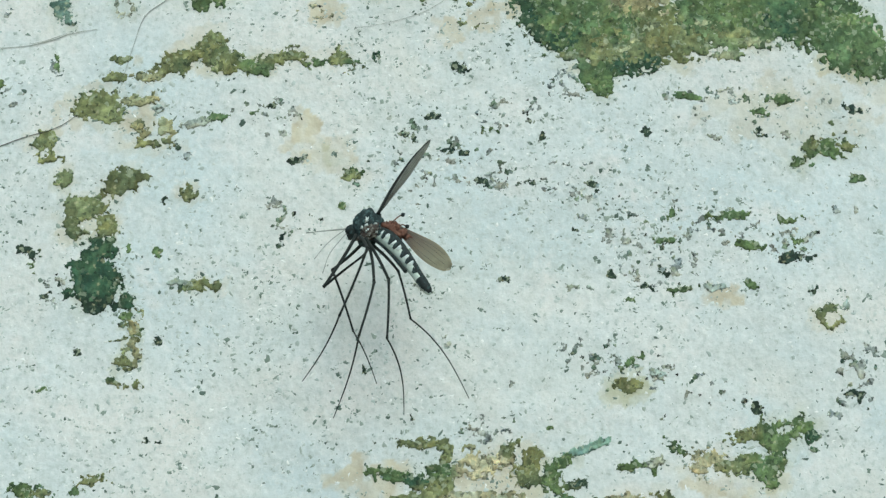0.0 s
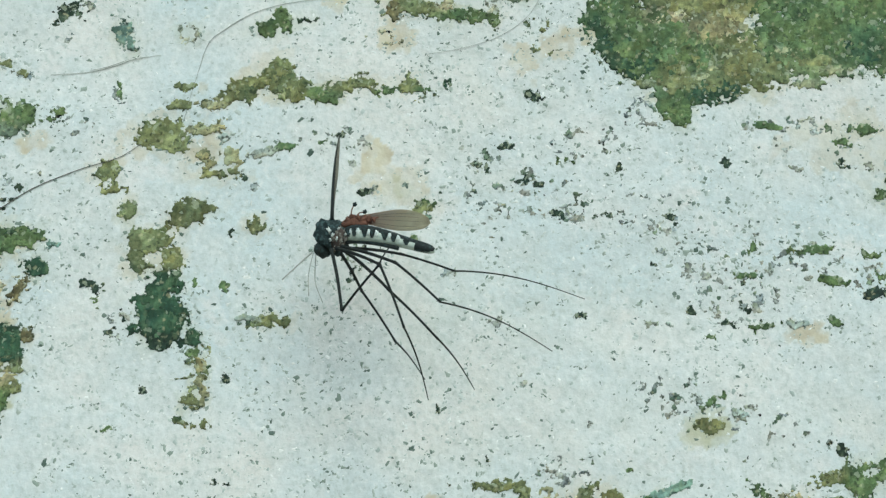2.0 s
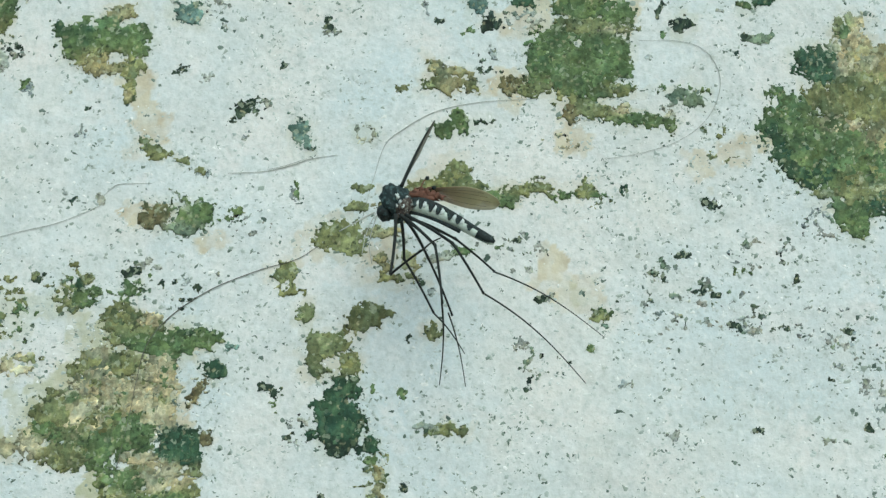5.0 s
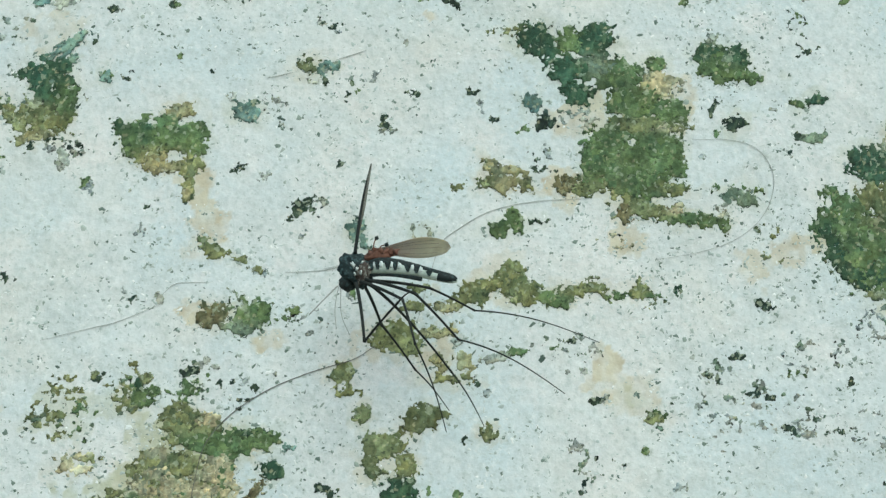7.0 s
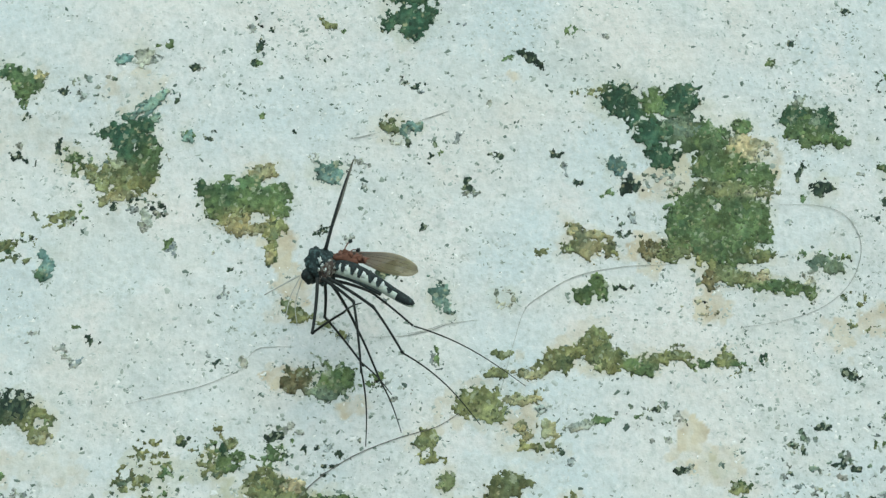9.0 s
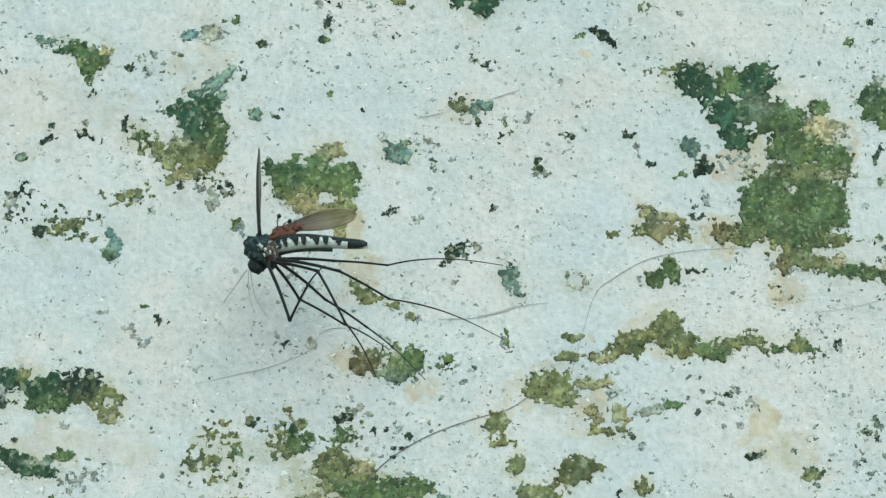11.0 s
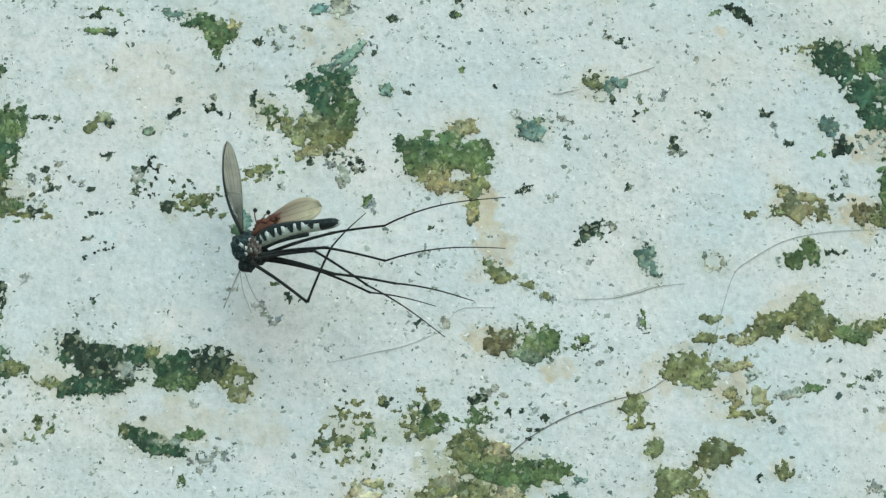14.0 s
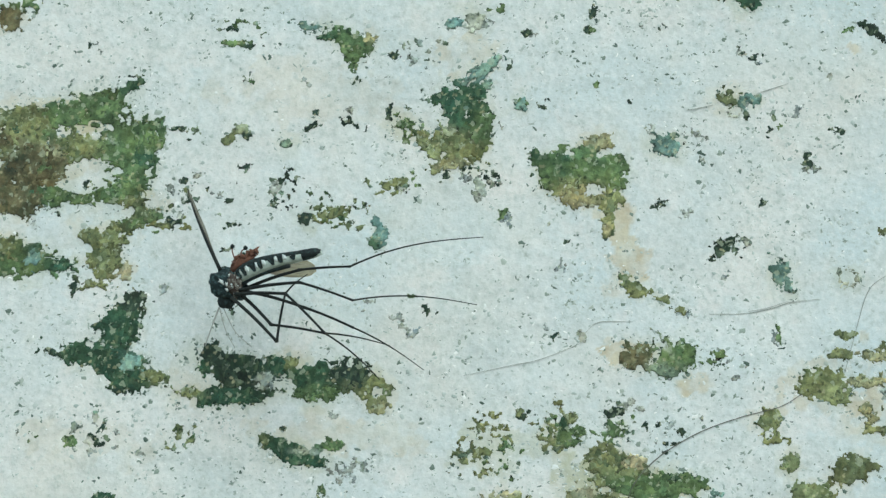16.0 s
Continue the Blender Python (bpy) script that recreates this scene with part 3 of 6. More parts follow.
crust([(14.43, 21.44, 4.29, 1.98, 1, "O"), (16.51, 25.2, 1.34, 1.34, 1, "G"), (15.44, 21.94, 0.86, 0.2, 1, "L"), (16.91, 22.1, 0.8, 0.2, 1, "L"), (17.49, 23.22, 1.67, 0.8, 1, "G"), (18.79, 22.55, 4.34, 1.93, 1, "G"), (18.34, 20.13, 0.79, 0.19, 1, "L"), (19.07, 21.52, 1.33, 0.67, 1, "O"), (20.97, 25.76, 6.08, 2.37, 1, "G"), (20.04, 21.02, 1, 0.2, 1, "L"), (22.13, 22.61, 2.01, 1.68, 1, "T"), (24.46, 22.3, 2.69, 1.68, 1, "G"), (25.71, 21.11, 2.78, 1.96, -20, "G"), (27.13, 19.86, 1.51, 1.01, 1, "G")])
crust([(-14.28, 18.37, 0.94, 0.28, 1, "A"), (-13.21, 18.95, 0.88, 0.41, 22, "O"), (-12.3, 19.64, 1.26, 0.41, 17, "O"), (-10.92, 20.39, 0.82, 0.63, 1, "O"), (-10.24, 19.4, 1.02, 0.7, -10, "O"), (-8.81, 19.09, 0.88, 0.32, 1, "G"), (-7.24, 19.58, 1.05, 0.35, 11, "O"), (-6.14, 19.8, 0.64, 0.35, 1, "O"), (-5.02, 19.48, 0.57, 0.19, 1, "G"), (-3.75, 19.71, 0.41, 0.38, 1, "O"), (-3.17, 19.51, 0.45, 0.13, 1, "G")])
crust([(-16.16, 18.41, 0.56, 0.28, 1, "O"), (-15.96, 19.38, 0.53, 0.19, 1, "O")])
crust([(-16.83, 16.66, 1.36, 0.8, 9, "O"), (-16.18, 16.05, 0.56, 0.43, 1, "O"), (-18.05, 16.35, 0.56, 0.19, 1, "O"), (-15.05, 16.95, 0.62, 0.22, 1, "A"), (-14.21, 17.02, 0.34, 0.19, 1, "A")])
crust([(-13.93, 14.49, 0.83, 0.31, 1, "O"), (-13.36, 15.4, 0.53, 0.43, 1, "A"), (-14.75, 15.48, 0.43, 0.28, 1, "A"), (-14.33, 15.06, 0.31, 0.25, 1, "A"), (-13.41, 16.58, 0.44, 0.12, 1, "W")])
crust([(-11.66, 15.75, 0.74, 0.28, 11, "W"), (-10.28, 16.13, 0.69, 0.28, 11, "G")])
crust([(-19.72, 14.68, 0.58, 0.58, 1, "O"), (-19.46, 13.52, 0.4, 0.15, 1, "O")])
crust([(-18.65, 12.39, 0.37, 0.46, 1, "O")])
crust([(-15.5, 12.23, 1.15, 0.64, 20, "O"), (-14.76, 12.68, 0.49, 0.28, 1, "O")])
crust([(-17.4, 10.88, 1.15, 0.73, 1, "O"), (-17.94, 9.81, 0.6, 0.67, 0, "O"), (-16.22, 9.88, 0.79, 0.73, 0, "O"), (-17.28, 9.88, 0.58, 0.39, 0, "-"), (-16.3, 8.64, 1.03, 0.66, 0, "T"), (-16.4, 6.78, 1.2, 1.08, 0, "T"), (-16.42, 5.71, 0.9, 0.48, 0, "K"), (-17.72, 6.41, 0.65, 0.24, 21, "T"), (-14.84, 5.81, 0.43, 0.43, -39, "T"), (-16.75, 7.71, 0.9, 0.54, 0, "T")])
crust([(-14.4, 4.27, 0.27, 0.36, 0, "A"), (-14.88, 4.96, 0.24, 0.21, 0, "G"), (-14.87, 2.55, 0.39, 0.27, 0, "O"), (-14.24, 2.91, 0.15, 0.42, 0, "A"), (-14.51, 3.6, 0.18, 0.24, 0, "A")])
crust([(-14.89, 1.33, 0.71, 0.18, -5, "O"), (-15.35, 1.6, 0.24, 0.18, 0, "G")])
crust([(-11.8, 11.72, 0.37, 0.46, 1, "O")])
crust([(-2.84, 12.93, 0.47, 0.34, 1, "O")])
crust([(-10.75, 6.57, 0.67, 0.36, 0, "O"), (-10.68, 6.39, 0.24, 0.15, 0, "-"), (-11.87, 6.66, 0.61, 0.12, -5, "W")])
crust([(24.1, 14.64, 1.13, 0.5, 11, "G"), (25.26, 14.89, 0.59, 0.2, 1, "O"), (23.3, 14.96, 0.39, 0.46, 1, "O"), (22.31, 13.89, 0.42, 0.36, 1, "G")])
crust([(25.62, 13.03, 0.49, 0.26, 1, "G")])
crust([(21.66, 17.63, 0.59, 0.3, 1, "G"), (20.3, 16.83, 0.43, 0.23, 1, "G")])
crust([(16.09, 17.72, 0.91, 0.2, -4, "G"), (18.4, 18.09, 0.67, 0.13, 11, "W")])
crust([(17.38, 10.71, 0.57, 0.16, -5, "G"), (18.51, 10.81, 0.78, 0.23, 5, "G")])
crust([(21.33, 10.51, 0.75, 0.16, 5, "G")])
crust([(14.29, 9.36, 0.63, 0.19, -10, "G")])
crust([(19.38, 8.99, 0.83, 0.29, -5, "G"), (21.58, 8.36, 0.59, 0.23, 20, "K"), (22.55, 8.43, 0.45, 0.1, 0, "K")])
crust([(9.48, 6.65, 0.81, 0.12, -5, "W")])
crust([(15.51, 6.58, 0.64, 0.16, 10, "G")])
crust([(17.19, 6.72, 0.57, 0.19, 0, "W")])
crust([(19.26, 6.92, 0.4, 0.25, -30, "G")])
crust([(23.53, 4.96, 0.8, 0.73, 0, "O"), (23.65, 4.87, 0.35, 0.29, 0, "-"), (24.6, 5.75, 0.46, 0.13, 38, "W")])
crust([(12.19, 1.24, 0.74, 0.46, 0, "O"), (12.23, 2.61, 0.44, 0.16, 20, "G"), (13.85, 2, 0.43, 0.18, -20, "W")])
crust([(19.23, 0.13, 0.25, 0.38, 19, "K")])
crust([(20.1, -1.38, 1.05, 0.81, -0, "G"), (18.75, -1.17, 1.07, 0.28, 19, "O"), (21.47, -0.87, 0.75, 0.5, -0, "G"), (22.13, -1.32, 0.28, 0.57, 19, "T"), (20.85, -0.93, 0.44, 0.19, -0, "-")])
crust([(-19.79, -4.09, 0.58, 0.26, -0, "G"), (-18.77, -4.3, 0.58, 0.17, -0, "O")])
crust([(-16.21, -3.59, 0.73, 0.17, 25, "O"), (-17.05, -4.1, 0.35, 0.17, -0, "G")])
crust([(-36.83, 29.66, 1.32, 1.32, 3, "T"), (-37.11, 28, 1.44, 1, 3, "O"), (-36.96, 30.87, 1.2, 0.57, 3, "T"), (-36.16, 32.25, 1.2, 0.28, 42, "C"), (-40.21, 28.92, 0.47, 0.38, 3, "G"), (-39.03, 28.26, 0.92, 0.39, -32, "O"), (-38.13, 30.58, 0.69, 0.5, 3, "T"), (-36.21, 29.2, 0.69, 1.26, 3, "G"), (-37.16, 27.03, 0.94, 0.25, 3, "A"), (-37.67, 28.79, 0.5, 0.31, 3, "L"), (-36.37, 28.37, 0.31, 0.25, 3, "L"), (-36.88, 30.15, 0.25, 0.19, 3, "P"), (-38.23, 28.11, 0.38, 0.75, 3, "O")])
crust([(-35.83, 31.56, 0.32, 0.25, 3, "C")])
crust([(-32.13, 26.96, 0.88, 1.06, 3, "G"), (-30.43, 27.21, 1.32, 0.94, 3, "G"), (-28.96, 27.34, 0.94, 0.82, 3, "G"), (-29.56, 28.75, 0.76, 0.44, 3, "A"), (-30.3, 25.76, 1.38, 0.63, -5, "A"), (-28.82, 25.67, 0.87, 0.69, 3, "O"), (-28.85, 24.65, 0.28, 0.69, -7, "O"), (-29.68, 26.18, 0.63, 0.31, 3, "-"), (-30.83, 26.47, 1.38, 0.41, 3, "O"), (-32.97, 27.79, 0.22, 0.37, 35, "T"), (-31.33, 27.74, 0.44, 0.31, 3, "T"), (-30.1, 25.35, 0.69, 0.28, 3, "Y"), (-30.36, 28.18, 0.63, 0.38, 3, "G"), (-28.51, 26.82, 0.5, 0.5, 3, "G"), (-28.91, 24.23, 0.19, 0.31, 3, "Y")])
crust([(-25.99, 28.87, 0.76, 0.54, 3, "C"), (-25.7, 29.27, 0.44, 0.19, 24, "T")])
crust([(-22.75, 31.78, 0.51, 0.51, 3, "O")])
crust([(-21.53, 31.61, 0.7, 0.42, 13, "C"), (-21.6, 30.81, 0.13, 0.26, 24, "K")])
crust([(-21.8, 38.25, 1.37, 0.59, 3, "T"), (-21.88, 37.37, 0.59, 0.46, 3, "T"), (-22.96, 37.94, 0.59, 0.33, 24, "T"), (-20.83, 38.54, 0.59, 0.39, 3, "T"), (-21.86, 39.29, 1.11, 0.39, 3, "T")])
crust([(-26.55, 37.54, 0.59, 0.26, -18, "O")])
crust([(-36.63, 35.13, 0.72, 0.52, -13, "W")])
crust([(-37.98, 34.79, 0.54, 0.29, 3, "C")])
crust([(-33.98, 30.6, 0.38, 0.38, 3, "C")])
crust([(-11.36, 34.43, 0.84, 0.23, 3, "O"), (-9.89, 34.07, 1.17, 0.84, 3, "T"), (-9.39, 33.32, 0.84, 0.45, 3, "T"), (-7.87, 33.84, 0.78, 0.78, 3, "G"), (-7.85, 32.15, 1.23, 0.97, 3, "T"), (-6.33, 34.77, 0.65, 0.26, 3, "T"), (-7.51, 31, 0.96, 0.77, -39, "T"), (-6.48, 33.91, 1.17, 0.78, 3, "T"), (-6.36, 32.47, 1.17, 0.78, 3, "P"), (-7.96, 25.49, 0.57, 0.57, 3, "R"), (-5, 31.97, 1.36, 1.1, 3, "G"), (-6.3, 26.86, 0.95, 1.21, 3, "G")])
crust([(-6.16, 25.51, 1.46, 0.57, 3, "O"), (-4.97, 27.77, 2.17, 1.4, 3, "G"), (-3.87, 30.52, 1.77, 1.1, 3, "G"), (-2.9, 32.75, 0.58, 0.45, 3, "G"), (-3.86, 29.14, 1.99, 0.55, 3, "O"), (-2.58, 31.59, 1.16, 0.78, 3, "Y"), (-4.01, 26.1, 2.41, 1.14, 3, "G"), (-2.9, 29.09, 1.28, 0.16, 3, "Y"), (-2.35, 30.1, 1.22, 0.71, 3, "G"), (-2.68, 27.56, 1.6, 1.4, 3, "G"), (-2.11, 25.49, 1.21, 0.38, 3, "O"), (-4.4, 27.93, 0.3, 0.12, 42, "-"), (-5.94, 29.43, 0.32, 0.32, 3, "-")])
crust([(-4.74, 24.9, 0.82, 0.44, 3, "O"), (-3.54, 24.44, 1.26, 0.41, -8, "O"), (-0.07, 23.76, 0.95, 0.35, -3, "G"), (-4.68, 24.2, 0.41, 0.57, 3, "R"), (-2.91, 24.11, 0.57, 0.38, 3, "O"), (-1.08, 23.9, 1.2, 0.38, 3, "G"), (-1.8, 24.32, 0.57, 0.28, 3, "Y"), (1.04, 23.55, 0.38, 0.51, 2, "G")])
crust([(1.91, 25.2, 0.95, 0.44, -8, "P"), (0.89, 24.25, 0.32, 0.44, 3, "W")])
crust([(-9.8, 30.15, 0.64, 0.57, -28, "C"), (-9.21, 29.26, 0.26, 0.38, 3, "K"), (-8.82, 29.02, 0.26, 0.16, 3, "K")])
crust([(0.19, 33.55, 0.85, 0.59, 3, "T"), (0.83, 32.94, 1.35, 0.84, -7, "G"), (1.32, 33.27, 0.46, 0.39, 3, "P"), (1.65, 33.42, 0.85, 0.59, 3, "T"), (1.47, 32.47, 1.35, 0.39, -7, "G"), (0.29, 34.51, 0.23, 0.29, 3, "W")])
crust([(1.63, 29.48, 0.6, 0.4, 28, "K")])
crust([(0.35, 30.41, 0.13, 0.47, -23, "K")])
crust([(6.21, 31.04, 0.6, 0.37, 23, "T"), (5.17, 30.82, 0.36, 0.19, 3, "G")])
crust([(6.11, 28.89, 0.79, 0.29, 13, "P"), (5.18, 28.81, 0.13, 0.26, 3, "K")])
crust([(-11.12, 25.65, 1.13, 0.79, -7, "A"), (-12.24, 26.34, 0.5, 0.38, -28, "A"), (-10.07, 25.32, 0.44, 0.25, -18, "O"), (-12.22, 25.53, 0.69, 0.5, 3, "O")])
crust([(-11.38, 22.88, 1.25, 0.41, 11, "G"), (-10.93, 23.73, 0.35, 0.31, 3, "G"), (-9.35, 23.35, 0.5, 0.13, 3, "K")])
crust([(-14.83, 36.1, 0.63, 0.26, -34, "K"), (-15.43, 36.41, 0.33, 0.13, -18, "K")])
crust([(3.07, 39.99, 0.27, 0.2, 3, "K")])
crust([(8.24, 37.26, 0.45, 0.27, 23, "G")])
crust([(-13.41, 30.7, 0.48, 0.13, -12, "K")])
crust([(-27.24, 21.01, 0.84, 0.44, -22, "O"), (-25.82, 20.52, 0.55, 0.18, -2, "O")])
crust([(-24.64, 19.99, 0.37, 0.18, 3, "O")])
crust([(-26.89, 17.43, 0.8, 0.67, -12, "R"), (-24.83, 17.59, 1.1, 0.61, 3, "G"), (-25.44, 16.86, 0.86, 0.43, -12, "P"), (-24.23, 17.77, 0.49, 0.61, 3, "G"), (-25.08, 17.73, 0.74, 0.15, -44, "W"), (-25.75, 17.7, 0.42, 0.12, 49, "W")])
crust([(-19.88, 14.6, 0.51, 0.45, 3, "O"), (-19.56, 13.63, 0.24, 0.12, 3, "O")])
crust([(-18.55, 12.35, 0.33, 0.42, 3, "G")])
crust([(-30.47, 12.84, 0.45, 0.27, 3, "G"), (-30.11, 13.83, 0.3, 0.24, 3, "O"), (-29.54, 13.18, 0.36, 0.21, 3, "G"), (-30.54, 13.64, 0.18, 0.27, 3, "T"), (-29.71, 12.73, 0.42, 0.12, 3, "G")])
crust([(-27.84, 14.38, 0.5, 0.24, 28, "K")])
crust([(-32.67, 13.87, 0.38, 0.18, 23, "K")])
crust([(-33.46, 4.94, 0.8, 0.52, 2, "Y"), (-32.35, 5.32, 0.86, 0.86, 2, "Y"), (-31.16, 7.94, 0.41, 0.23, 2, "O"), (-31.7, 6.05, 0.98, 0.58, 2, "G"), (-31.34, 6.78, 1.16, 0.98, 2, "O"), (-29.69, 9.39, 1.04, 0.58, 22, "O"), (-30.26, 7.68, 0.7, 0.29, 2, "G"), (-29.89, 6.84, 1.45, 0.99, 2, "Y"), (-28.49, 10.81, 0.59, 0.47, 2, "O"), (-29.31, 8.44, 0.47, 0.26, 2, "O"), (-30.57, 4.82, 1.73, 0.69, 2, "O")])
crust([(-27.96, 11.57, 1.06, 0.65, 2, "O"), (-28.96, 7.88, 0.76, 0.41, 2, "O"), (-29.54, 6.22, 1.74, 0.75, 2, "O"), (-28.8, 8.32, 1.75, 0.88, 2, "Y"), (-26.8, 11.76, 0.89, 0.35, 2, "Y"), (-27.02, 10.87, 1.24, 0.71, 2, "G"), (-28.31, 7.12, 0.64, 0.23, 2, "O"), (-27.87, 7.71, 0.52, 0.23, 2, "G"), (-28.04, 5.62, 2.37, 0.93, 2, "G"), (-26.83, 8.53, 0.35, 0.29, 2, "O"), (-26.88, 7.81, 1.23, 1.05, 2, "Y"), (-27.58, 9.18, 0.59, 0.35, 2, "-")])
crust([(-26.3, 9.28, 0.23, 0.29, 2, "G"), (-26.98, 6.88, 0.58, 0.23, 2, "G"), (-25.53, 10.72, 1.36, 0.65, 2, "G"), (-25.7, 9.07, 0.53, 0.94, 2, "G"), (-25.83, 7.79, 0.41, 0.23, 2, "O"), (-25.82, 6.98, 1.17, 0.76, 2, "Y"), (-24.01, 11.01, 0.95, 0.5, 2, "G"), (-24.08, 7.91, 0.21, 0.59, -17, "R"), (-24.72, 5.53, 1.16, 0.76, 2, "T"), (-24.6, 7.03, 0.41, 0.35, 2, "-")])
crust([(-33.33, 9.25, 0.99, 0.52, 2, "Y"), (-32.64, 9.63, 0.64, 0.23, 2, "O")])
crust([(-29.15, 9.55, 0.92, 0.87, 1, "Y"), (-28.15, 11.86, 1.16, 0.76, 1, "O"), (-28.45, 8.84, 0.52, 0.23, 1, "G"), (-28.77, 7.66, 0.8, 0.75, 1, "Y"), (-27.93, 9.43, 1.16, 0.69, 1, "O"), (-28.8, 6.5, 1.14, 0.57, 1, "O"), (-28.57, 7.09, 0.46, 0.26, 1, "G"), (-26.81, 11.54, 0.87, 0.58, 1, "O"), (-27.79, 7.92, 0.46, 0.23, 1, "G"), (-28.78, 4.79, 0.74, 0.79, 1, "G"), (-26.9, 8.29, 1.9, 1.27, 1, "Y")])
crust([(-27.37, 6.53, 1.26, 0.74, 1, "G"), (-26.4, 8.53, 0.4, 0.2, 1, "O"), (-26.85, 7.07, 0.63, 0.23, 1, "G"), (-25.95, 9.33, 0.98, 0.75, 1, "Y"), (-27.52, 3.54, 1.42, 0.68, 1, "G"), (-27.83, 2.27, 1.3, 0.96, 1, "O"), (-28.34, 0.31, 1.12, 0.84, 1, "G"), (-25.69, 7.67, 0.35, 0.29, 1, "O"), (-26.88, 4.26, 0.4, 0.2, 1, "O"), (-26.49, 4.69, 0.97, 0.46, 1, "Y"), (-27.41, 0.74, 1.68, 0.67, 1, "Y")])
crust([(-25.71, 3.85, 1.42, 0.74, 1, "Y"), (-25.7, 3.71, 0.51, 0.23, 1, "G"), (-24.04, 8, 0.24, 0.65, -23, "R"), (-24.7, 5.38, 1.2, 0.97, 1, "T"), (-25.32, 2.59, 1.3, 0.62, 1, "G"), (-26.33, -0.34, 1.12, 0.56, 1, "G"), (-25.73, 0.91, 0.84, 0.73, 1, "O"), (-25.22, 1.47, 0.73, 0.45, 1, "T"), (-23.43, 5.75, 0.4, 0.34, 1, "R"), (-23.8, 4.17, 0.51, 0.37, 1, "O"), (-23.88, 3.12, 0.63, 0.28, 1, "O")])
crust([(-24.25, 11.3, 0.93, 0.29, 7, "T"), (-22.35, 10.58, 0.59, 0.24, -7, "C")])
crust([(-23.21, 9.25, 0.52, 0.47, 1, "T")])
crust([(-20.45, 8.52, 0.38, 0.17, 1, "K"), (-19.99, 8.21, 0.12, 0.23, 1, "K")])
crust([(-62.54, 25.11, 1.23, 2.46, 4, "R"), (-61.7, 25.8, 0.49, 0.43, 4, "O"), (-61.47, 26.44, 1.23, 0.62, 4, "R"), (-61.24, 27.03, 0.8, 0.37, 4, "T"), (-60.95, 27.27, 1.79, 1.24, 4, "O"), (-61.28, 24.89, 0.8, 0.43, 4, "K"), (-60.47, 25.89, 0.43, 0.25, 4, "K"), (-59.83, 26.98, 0.62, 0.31, 4, "G"), (-60.77, 23.37, 1.53, 1.1, 4, "R"), (-60.09, 25.29, 2.03, 1.35, 4, "R"), (-60.34, 23.56, 0.74, 0.37, 4, "T"), (-59.59, 25.02, 0.68, 0.37, 4, "G"), (-59.24, 25.92, 0.55, 0.31, 4, "L")])
crust([(-58.26, 28.11, 1.73, 0.87, 4, "G"), (-58.81, 23.67, 1.23, 0.61, 4, "G"), (-57.74, 26.35, 1.42, 0.8, 4, "O"), (-56.46, 28.72, 1.48, 0.87, 4, "G"), (-57.41, 23.56, 1.16, 0.31, 4, "G"), (-55.95, 26.92, 0.38, 0.13, -35, "W"), (-55.23, 26.6, 1.35, 1.29, 4, "G"), (-55.6, 23.92, 1.04, 0.37, 4, "G"), (-54.07, 27.32, 0.74, 0.92, 4, "G"), (-55.7, 21.59, 1.28, 0.61, 4, "O"), (-54.6, 23.78, 0.67, 0.73, 4, "O"), (-54.22, 22.57, 1.03, 0.39, 30, "O"), (-56.97, 25.06, 1.04, 0.8, 4, "-")])
crust([(-55.35, 29.85, 0.74, 0.21, 30, "T"), (-55.11, 30.53, 0.5, 0.09, 9, "K")])
crust([(-60.19, 19.96, 1.76, 0.97, 4, "G"), (-59.46, 20.23, 0.4, 0.55, 4, "C"), (-58.04, 19.88, 0.73, 0.36, 4, "T"), (-55.62, 20.31, 1.03, 0.85, 4, "O"), (-56.1, 18.96, 0.85, 0.18, 4, "O"), (-57.13, 18.67, 0.18, 0.48, 4, "K"), (-54.37, 19.86, 0.42, 0.55, 4, "Y"), (-61.04, 20.57, 0.91, 0.79, 4, "O")])
crust([(-53.87, 18.13, 0.77, 0.55, -25, "K"), (-54.44, 16.97, 1.15, 0.69, 4, "T"), (-55.51, 15.18, 1.88, 0.67, -10, "T"), (-53.94, 14.7, 1.52, 0.88, -15, "T"), (-52.63, 14.32, 0.73, 0.42, -15, "O"), (-57.79, 15.3, 0.67, 0.18, -15, "K"), (-53.74, 15.07, 0.66, 0.42, 4, "C"), (-54.42, 16.22, 0.78, 0.6, 4, "T"), (-53.96, 13.57, 0.42, 0.18, 4, "K")])
crust([(-49.38, 15.76, 0.78, 0.48, 4, "K"), (-49.76, 15.08, 0.36, 0.42, 4, "T"), (-47.64, 14.94, 1.44, 0.96, 4, "K"), (-47.96, 13.67, 1.55, 0.48, 4, "T"), (-45.82, 15.44, 0.78, 0.6, 4, "T"), (-44.19, 15.06, 1.26, 0.78, 4, "T"), (-43.66, 14.2, 1.37, 0.45, 4, "G"), (-41.95, 15.23, 1.14, 0.9, 4, "K"), (-40.69, 14.58, 0.96, 0.72, 4, "O"), (-40.45, 14.54, 0.36, 0.27, 4, "-"), (-50.46, 13.69, 0.72, 0.3, 4, "O"), (-40.38, 13.72, 0.54, 0.42, 4, "A"), (-45.49, 14.45, 0.6, 0.33, 4, "-"), (-45.01, 15.74, 0.6, 0.36, 4, "O"), (-49.97, 14.17, 0.24, 0.18, 4, "-"), (-46.41, 14.68, 0.66, 0.42, 4, "W")])
crust([(-45.18, 11.23, 1.13, 0.36, -7, "T"), (-43.94, 10.74, 1.13, 0.39, -5, "T"), (-42.58, 11.49, 0.65, 0.27, 14, "G"), (-44.13, 11.14, 0.89, 0.15, -1, "W"), (-46.11, 11.57, 0.24, 0.35, 24, "O")])
